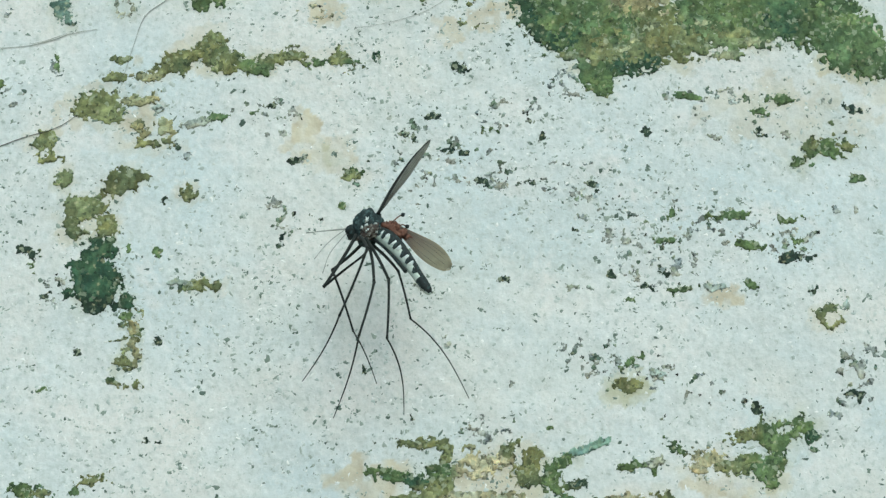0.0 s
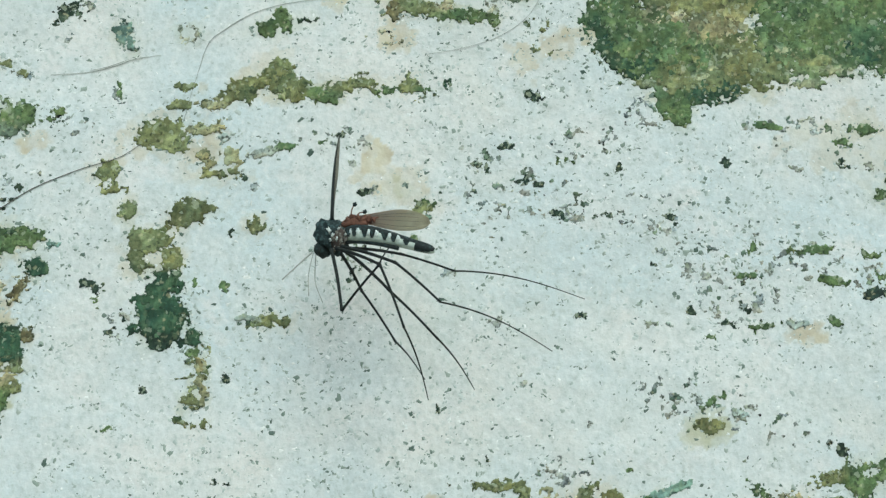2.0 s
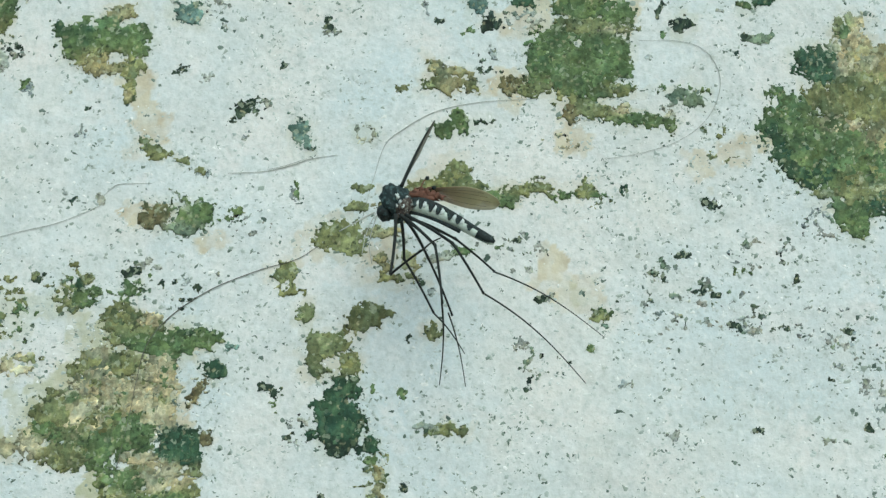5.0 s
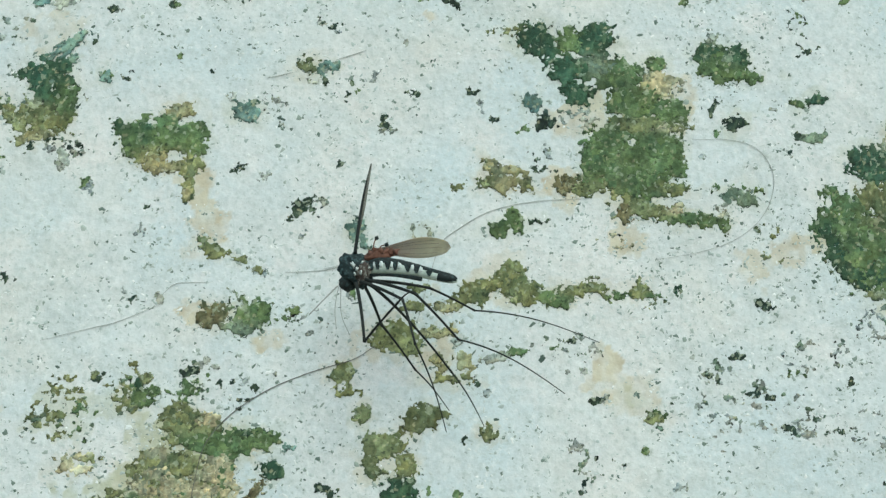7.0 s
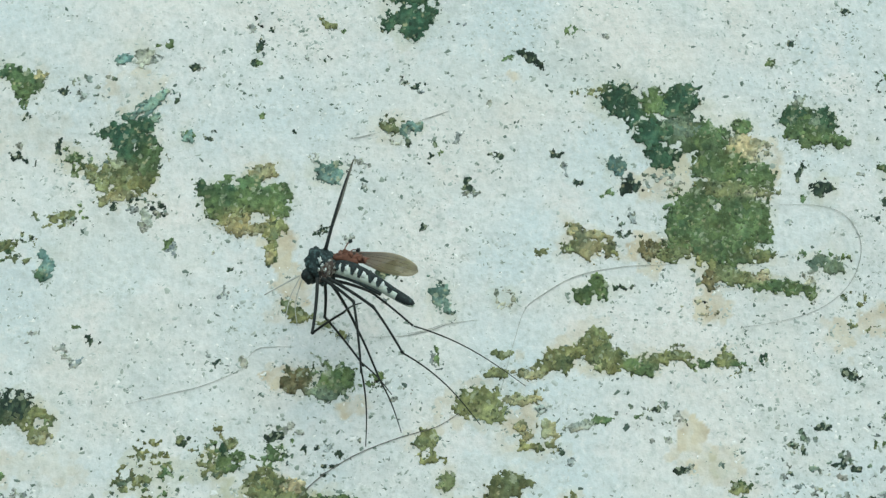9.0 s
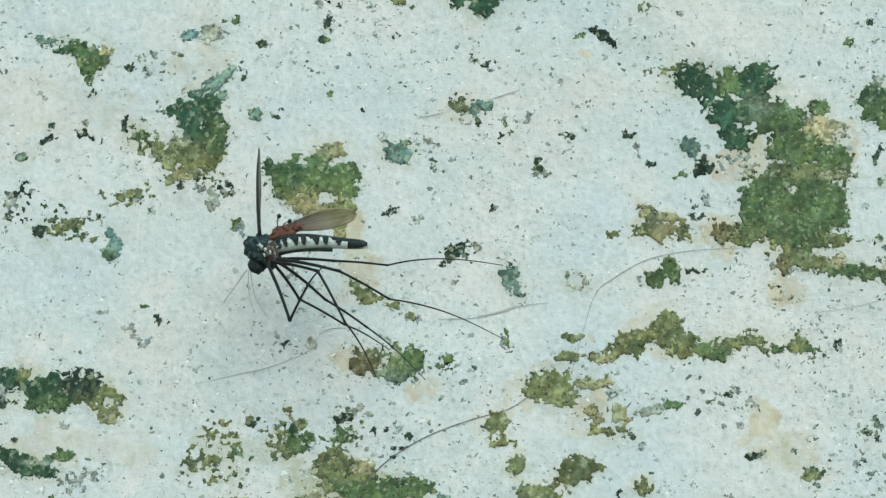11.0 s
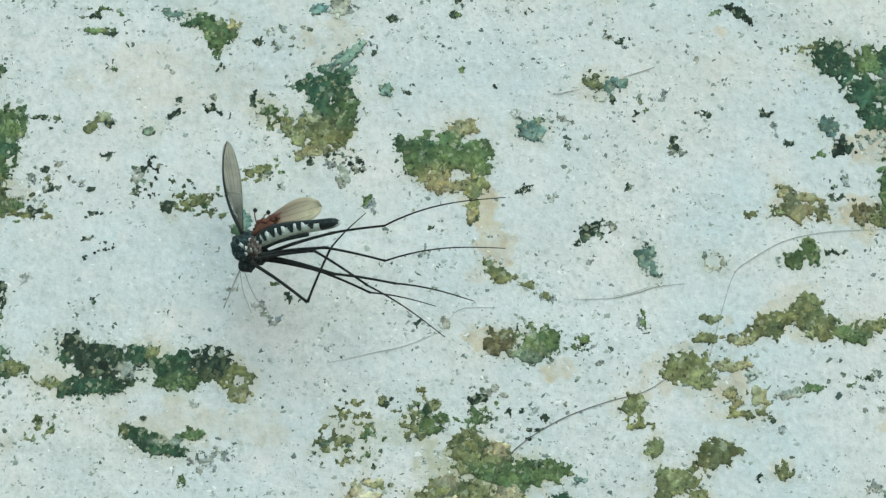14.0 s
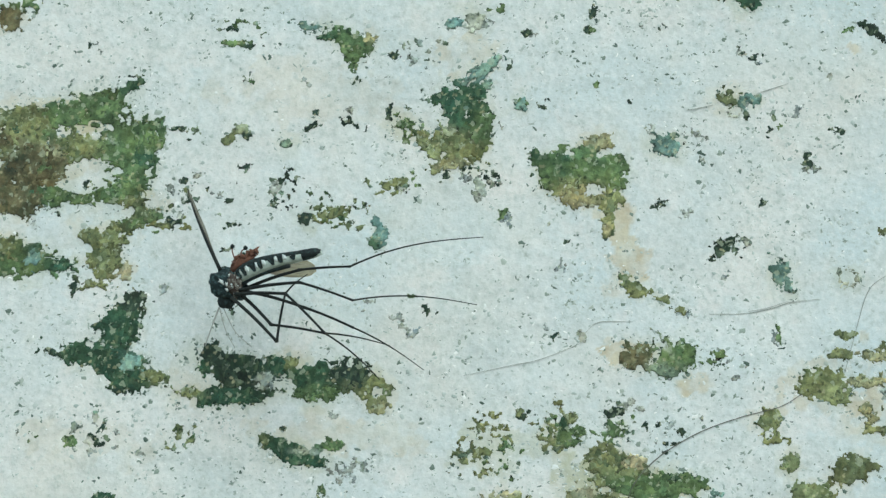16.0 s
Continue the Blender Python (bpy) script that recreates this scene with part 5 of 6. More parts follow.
def build_specks():
    rng = np.random.default_rng(5)
    sets = []

    def lay(name, mat, label):
        rows, n = np.concatenate(sets), 7
        sets.clear()
        u, v, a, b, turn = rows.T
        k = rng.uniform(0.3, 1.35, (len(u), n))
        ang = np.arange(n) * 2 * math.pi / n + rng.uniform(-0.3, 0.3, (len(u), n))
        p, q = a[:, None] * k * np.cos(ang), b[:, None] * k * np.sin(ang)
        c, s = np.cos(turn)[:, None], np.sin(turn)[:, None]
        x, y = u[:, None] + p * c - q * s, v[:, None] + p * s + q * c
        x, y = np.concatenate([x, u[:, None]], 1), np.concatenate([y, v[:, None]], 1)
        lift = np.full(x.shape, 0.004)
        lift[:, n] = 0.012 + 0.08 * a
        verts = np.stack([x * MM, -(wall_height(x, y) + lift) * MM, HIGH + y * MM], -1).reshape(-1, 3)
        first = np.arange(len(u))[:, None] * (n + 1)
        e = np.arange(n)
        faces = np.stack([first + e, first + (e + 1) % n, first + n + 0 * e], -1).reshape(-1, 3)
        tagged(new(name, mesh_of(name, verts.tolist(), faces.tolist(), mat, False)), label, name.replace("_", " "), kind="stuff")

    def scatter(u, v, a, spread=0.8):
        sets.append(np.stack([u, v, a, a * rng.uniform(0.3, 0.9, len(u)), rng.normal(0.2, spread, len(u))], 1))

    def field(count, middle, wide, least, most, bias):
        u, v = rng.uniform(-66, 27, count), rng.uniform(-17, 41, count)
        thick = layers(u, v, 7.0, 71, 3) + 0.5 * layers(u, v, 1.3, 77, 2)
        chance = np.clip(bias + 1.2 * thick, 0.06, 1)
        chance = np.where((u > -2) & (v < 24), np.clip(chance + 0.2, 0, 1), chance)
        keep = rng.random(count) < chance
        u, v = u[keep], v[keep]
        a = np.clip(rng.lognormal(middle, wide, len(u)), least, most)
        scatter(u, v, a)
        return u, v, a

    field(36000, -2.55, 0.42, 0.035, 0.17, 0.55)
    lay("grit", GRIT, "fine pale grey grit and painted highlight flecks scattered over the wall")
    u, v, a = field(14000, -2.4, 0.40, 0.05, 0.22, 0.40)
    for _ in range(4):
        more = (a > 0.06) & (rng.random(len(a)) < 0.66)
        u, v, a = u[more], v[more], a[more]
        u, v, a = u + rng.normal(0, 1.5, len(u)) * a, v + rng.normal(0, 0.9, len(u)) * a, a * rng.uniform(0.45, 0.95, len(u))
        scatter(u, v, a)
    # crumbs round the crusts
    for lobes in laid:
        for x, y, p, q, turn, tone in lobes:
            if min(p, q) < 0.2 or tone == "-":
                continue
            n = int(9 * (p + q))
            ang, far = rng.uniform(0, 2 * math.pi, n), 1 + np.abs(rng.normal(0, 0.42, n)) / min(p, q)
            c, s = math.cos(radians(turn)), math.sin(radians(turn))
            e, f = p * far * np.cos(ang), q * far * np.sin(ang)
            scatter(x + e * c - f * s, y + e * s + f * c, np.clip(rng.lognormal(-2.7, 0.5, n), 0.03, 0.22))
    lay("algae_specks", SPECK, "tiny dark green algae specks scattered over the wall")


# single flecks that stand out, each of a few grains
def grains(u, v, a, b):
    rng = np.random.default_rng(int(1000 * abs(u) + 77 * abs(v)))
    turn, tone = 25 * math.sin(7 * u + 3 * v), "KSKSG"[int(10 * abs(u)) % 5]
    c, s = math.cos(radians(turn)), math.sin(radians(turn))
    out = []
    for k in range(4):
        e, f = a * rng.uniform(-0.75, 0.75), b * rng.uniform(-0.7, 0.7)
        out.append((u + e * c - f * s, v + e * s + f * c, a * rng.uniform(0.28, 0.6), b * rng.uniform(0.3, 0.7), turn + rng.uniform(-50, 50), tone))
    crust(out, 0.03)


for row in SPECKS_AT.values():
    for u, v, a, b in row:
        grains(u, v, a, b)

build_specks()
build_wall()


# ---- hairs stuck to the wall ----
def fibre(points, radius, mat, label):
    line = curve_points([Vector((u * MM, 0, v * MM)) for u, v in points], 8)
    for p in line:
        p.y = -(float(wall_height(np.array(p.x / MM), np.array(p.z / MM))) + radius * 0.8 + 0.03) * MM
    start = line[0].copy()
    n = len(line)
    rad = [radius * MM * (1 - 0.5 * abs(2 * k / (n - 1) - 1)) * (1 + 0.15 * math.sin(2.1 * k)) for k in range(n)]
    v, f = tube([p - start for p in line], rad, 6)
    ob = new("hair", mesh_of("hair", v, f, mat))
    ob.location = start + Vector((0, 0, HIGH))
    tagged(ob, label, "hair", "hairs stuck to the wall")


fibre([(-27.86, 4.09), (-27.40, 6.82), (-27.15, 8.87), (-26.73, 10.65), (-25.55, 12.17), (-23.60, 13.58), (-21.31, 14.62), (-19.27, 15.32), (-18.11, 16.09)], 0.028, HAIR, "long thin dark hair lying on the wall")
fibre([(-15.92, 17.34), (-15.29, 20.04), (-14.76, 21.83), (-13.87, 22.67), (-12.06, 23.80), (-9.59, 24.45), (-6.47, 24.79)], 0.020, PALE_HAIR, "faint pale hair lying on the wall")
fibre([(-0.83, 28.41), (1.25, 28.50), (2.85, 28.01), (3.72, 26.58), (3.50, 24.94), (2.62, 23.62), (1.18, 22.60), (-0.71, 21.94), (-2.91, 21.47)], 0.016, PALE_HAIR, "faint pale hair lying on the wall")
fibre([(-35.98, 15.68), (-33.63, 16.37), (-31.87, 16.89), (-29.68, 17.95)], 0.016, PALE_HAIR, "faint pale hair lying on the wall")
fibre([(-29.71, 18.40), (-29.14, 18.98), (-28.40, 19.13), (-27.20, 19.19)], 0.018, PALE_HAIR, "faint pale hair lying on the wall")
fibre([(-23.17, 19.92), (-21.22, 20.10), (-19.73, 20.51), (-18.84, 20.88), (-17.35, 21.15)], 0.020, PALE_HAIR, "faint pale hair lying on the wall")
fibre([(-21.10, 32.14), (-20.34, 32.45), (-19.43, 32.83)], 0.022, PALE_HAIR, "faint pale hair lying on the wall")
fibre([(-24.90, 30.90), (-23.38, 31.33)], 0.018, PALE_HAIR, "faint pale hair lying on the wall")
fibre([(-21.10, 20.22), (-20.18, 20.44), (-18.97, 20.93)], 0.018, PALE_HAIR, "faint pale hair lying on the wall")


# ---- the mosquito: x along the body to its tail, z up, y to the wall; millimetres ----
UNIT = 1.053 * MM


def vec(x, z, y=0.0):
    return Vector((x * UNIT, y * UNIT, z * UNIT))


def scaled(verts, faces, name, mat):
    return mesh_of(name, [v * UNIT for v in verts], faces, mat)


def outline_plate(length, width, thick, mat, name, blunt=0.6, camber=0.10):
    """A wing: a thin, cambered paddle from the hinge along +x."""
    verts, faces, n, m = [], [], 22, 6
    for side in (-1, 1):
        for i in range(n + 1):
            f = i / n
            w = width * (0.12 + 0.88 * math.sin(min(1.0, f * 1.25) * math.pi / 2) ** 1.3) * math.sqrt(max(0.0, 1 - max(0.0, (f - blunt) / (1 - blunt)) ** 2.6))
            for j in range(m + 1):
                g = j / m - 0.5
                verts.append(Vector((length * f, side * thick / 2 + camber * width * (1 - 4 * g * g) + 0.02 * math.sin(14 * f) * g, w * (g + 0.06 * math.sin(3 * f)))))
    top = (n + 1) * (m + 1)
    for side, base in ((0, 0), (1, top)):
        for i in range(n):
            for j in range(m):
                a = base + i * (m + 1) + j
                q = (a, a + 1, a + m + 2, a + m + 1)
                faces.append(q if side == 0 else q[::-1])
    edge = [j for j in range(m + 1)] + [i * (m + 1) + m for i in range(1, n + 1)] + [n * (m + 1) + j for j in range(m - 1, -1, -1)] + [i * (m + 1) for i in range(n - 1, 0, -1)]
    for k in range(len(edge)):
        a, b = edge[k], edge[(k + 1) % len(edge)]
        faces.append((b, a, top + a, top + b))
    return scaled(verts, faces, name, mat)


def add_veins(wing, length, width):
    for k, (f, g) in enumerate(((-0.40, -0.46), (-0.1, -0.30), (0.0, 0.02), (0.1, 0.26), (0.2, 0.42))):
        pts = [vec(length * s, width * (0.05 * f + (g - 0.05 * f) * min(1, s * 1.4)) * (1 - 0.35 * max(0, s - 0.75) / 0.25), -0.03 + 0.05 * width) for s in (0.04, 0.3, 0.6, 0.94 - 0.06 * abs(k - 2))]
        v, fc = tube(curve_points(pts, 4), [0.008 * UNIT] * 13, 5)
        part("vein", mesh_of("vein", v, fc, VEIN), wing)


# the six legs: hip (x, z, y), and the lengths of thigh, shin and foot
LEGS = {
    "fore_near": ((0.32, -0.64, -0.75), (3.15, 2.66, 2.30)),
    "fore_far": ((0.45, -0.62, -0.1), (2.60, 3.17, 2.98)),
    "middle_near": ((0.55, -0.6, -0.7), (2.70, 3.32, 4.08)),
    "middle_far": ((0.66, -0.6, 0.15), (3.50, 3.20, 3.72)),
    "hind_near": ((0.74, -0.5, -0.55), (3.01, 2.80, 5.77)),
    "hind_far": ((0.78, -0.45, 0.25), (3.00, 2.69, 6.31)),
}


def build_mosquito():
    root = tagged(new("mosquito"), "black mosquito with white bands hovering before the wall", "mosquito")
    part("thorax", scaled(*blob((0.02, 0, 0.08), (0.70, 0.62, 0.90), -35, 0.30, 3, 30, 38), "thorax", FURRY), root, "black hump with pale scales and painted teal sheen")
    thorax = root.children[0]
    for x, z, r, y in ((0.14, 0.26, 0.10, -0.68), (0.34, 0.02, 0.07, -0.70), (0.50, -0.12, 0.12, -0.60), (0.64, -0.28, 0.08, -0.50), (0.24, -0.20, 0.06, -0.72), (0.78, 0.10, 0.07, -0.44), (0.45, -0.48, 0.07, -0.54), (0.55, 0.34, 0.06, -0.52)):
        part("scale_spot", scaled(*blob((x, y + 0.03, z), (r * 1.2, 0.06, r * 0.75), 40 + 200 * x, 1.3, x * 31, 10, 14), "scale_spot", WHITE), thorax, "white scale spot")
    part("side_plate", scaled(*blob((0.52, -0.34, -0.14), (0.34, 0.30, 0.56), 14, 0.5, 17, 16, 18), "side_plate", PLEURA), thorax, "brown side with pale scales")
    head = part("head", scaled(*blob((-0.36, -0.05, -0.50), (0.40, 0.38, 0.42), 30, 0.16, 8), "head", CHITIN), root)
    part("eye", scaled(*blob((-0.48, -0.30, -0.54), (0.22, 0.15, 0.27), 20, 0.03, 5, 10, 12), "eye", CHITIN), head, "black compound eye")
    v, f = tube(curve_points([vec(-0.85, -0.62, -0.1), vec(-1.45, -1.25, -0.35), vec(-2.1, -1.95, -0.6)], 5), [0.04 * UNIT] * 5 + [0.03 * UNIT] * 6, 6)
    part("proboscis", mesh_of("proboscis", v, f, PALE_HAIR), head, "thin pale proboscis")
    for k, (dx, dz) in enumerate(((-0.55, -0.1), (-0.15, -0.35))):
        v, f = tube(curve_points([vec(-0.75, -0.68, -0.25 + 0.3 * k), vec(-0.72 + dx * 0.3, -1.6 + dz, -0.4 + 0.5 * k), vec(-0.25 + dx, -2.6 + dz, -0.5 + 0.7 * k)], 5), [0.022 * UNIT] * 11, 5)
        part("antenna", mesh_of("antenna", v, f, PALE_HAIR), head)

    # the abdomen tapers from a pale belly to a black tip, with white side triangles under its black back
    spine = [(0.55, 0.20), (1.25, 0.24), (2.1, 0.14), (3.1, -0.09), (4.08, -0.38), (4.95, -0.62)]
    line = curve_points([vec(x, z - 0.14) for x, z in spine], 5)
    girth = [0.26, 0.31, 0.35, 0.37, 0.39, 0.40, 0.40, 0.40, 0.39, 0.38, 0.37, 0.36, 0.34, 0.33, 0.31, 0.30, 0.28, 0.27, 0.26, 0.25, 0.245, 0.24, 0.23, 0.22, 0.19, 0.10]
    girth = [0.86 * g for g in girth]
    v, f = tube(line, [g * UNIT for g in girth], 14)
    abdomen = part("abdomen", mesh_of("abdomen", v, f, BELLY), root, "pale belly under a black banded back")
    back = [p + Vector((0, 0, 0.27 * g * UNIT / 0.4)) for p, g in zip(line, girth)]
    v, f = tube(back, [g * 0.78 * UNIT for g in girth], 12)
    part("back", mesh_of("back", v, f, CHITIN), abdomen, "black back")
    v, f = tube([p + Vector((0, 0, 0.02 * UNIT)) for p in line[20:]], [g * 1.10 * UNIT for g in girth[20:]], 12)
    part("tail_tip", mesh_of("tail_tip", v, f, CHITIN), abdomen, "black tail tip")
    # a dark strip along the lower edge of the belly
    v, f = tube([p + Vector((0, -0.10 * UNIT, -0.31 * UNIT)) for p in line[1:17]], [0.10 * UNIT] * 16, 8)
    part("belly_fold", mesh_of("belly_fold", v, f, CHITIN), abdomen, "dark strip under the belly")
    # black teeth reach down from the back between white patches
    for k in range(7):
        p = line[3 + (5 * k) // 2]
        g = girth[3 + (5 * k) // 2]
        tooth = [(-0.17, 0.34), (0.17, 0.30), (0.05, -0.16), (-0.05, -0.14)]
        near = [Vector((p.x + x * UNIT, -(math.sqrt(max(0.0, 1 - z * z)) * g + 0.035) * UNIT, p.z + z * g * 2.2 * UNIT)) for x, z in tooth]
        deep = [w + Vector((0, 0.3 * UNIT, 0)) for w in near]
        part("tooth", mesh_of("tooth", near + deep, [(3, 2, 1, 0), (4, 5, 6, 7), (0, 1, 5, 4), (1, 2, 6, 5), (2, 3, 7, 6), (3, 0, 4, 7)], CHITIN, False), abdomen, "black tooth-shaped band")
        if k < 6:
            q = line[4 + (5 * k) // 2]
            part("white_spot", scaled(*blob((q.x / UNIT, -girth[4 + (5 * k) // 2] + 0.02, q.z / UNIT + 0.12), (0.10, 0.06, 0.15), 0, 0.4, k, 8, 10), "white_spot", WHITE), abdomen, "white scale patch")

    # rusty wing roots and the knobbed balancers
    roots = part("wing_root", scaled(*blob((1.05, 0.20, 0.70), (0.85, 0.24, 0.24), -6, 0.7, 21, 18, 20), "wing_root", RUST), root, "rusty red wing root")
    for x, z, r in ((0.75, 0.86, 0.13), (1.00, 0.95, 0.16), (1.28, 0.92, 0.15), (1.55, 0.97, 0.13), (1.80, 0.86, 0.15), (2.05, 0.80, 0.11)):
        part("lump", scaled(*blob((x, 0.14 + 0.1 * math.sin(9 * x), z), (r * 1.1, r * 0.7, r * 0.82), 50 * x, 0.8, 40 + 7 * x, 8, 10), "lump", RUST), roots)
    for k, (x, z, y) in enumerate(((1.15, 1.52, -0.1), (1.50, 1.24, 0.3))):
        v, f = tube(curve_points([vec(0.95 + 0.2 * k, 0.85, y), vec(0.5 * (0.9 + x), 0.5 * (1.1 + z), y), vec(x, z, y)], 4), [0.03 * UNIT] * 9, 6)
        stalk = part("balancer", mesh_of("balancer", v, f, RUST), root, "knobbed rusty balancer")
        part("knob", scaled(*blob((x, y, z), (0.10, 0.09, 0.10), 0, 0.5, 4, 8, 10), "knob", CHITIN), stalk)

    # wings on their hinges
    up = part("wing", outline_plate(5.5, 1.05, 0.02, DARK_WING, "wing", 0.02, 0.03), root, "smoky raised wing")
    add_veins(up, 5.4, 0.7)
    edge = [vec(0.0, 0.02), vec(1.4, 0.37), vec(2.9, 0.48), vec(4.3, 0.35), vec(5.5, 0.02)]
    v, f = tube(curve_points(edge, 5), [UNIT * (0.09 - 0.07 * k / 20) for k in range(21)], 6)
    part("front_vein", mesh_of("front_vein", v, f, LEG), up, "thick black front edge")
    rear = part("wing", outline_plate(4.1, 1.38, 0.02, BROWN_WING, "wing", 0.42), root, "translucent brown wing")
    add_veins(rear, 3.95, 1.2)

    # legs: a stout thigh, a thin shin and a long drooping foot, each along +x from its joint
    legs = {}
    for name, (hip, lengths) in LEGS.items():
        bend = 0.05 if name in ("hind_near", "hind_far") else 0.03
        shapes = []
        for length, thick, thin, lift, sides in zip(lengths, (0.085, 0.062, 0.046), (0.066, 0.050, 0.020), (0.02, 0.012, bend), (8, 7, 6)):
            n = 14
            line = [vec(length * k / n, lift * length * math.sin(math.pi * (k / n) ** 0.9), 0.0) for k in range(n + 1)]
            girths = [UNIT * (thick + (thin - thick) * k / n) * (1.25 if k in (0, n) and thin > 0.03 else 1.0) for k in range(n + 1)]
            shapes.append(tube(line, girths, sides))
        leg = part("leg", mesh_of("leg", *shapes[0], LEG), root)
        shin = part("shin", mesh_of("shin", *shapes[1], LEG), leg)
        foot = part("foot", mesh_of("foot", *shapes[2], TARSUS), leg, "thin dark foot")
        legs[name] = (leg, shin, foot)
    return root, up, rear, legs


mosquito, wing_up, wing_rear, mosquito_legs = build_mosquito()

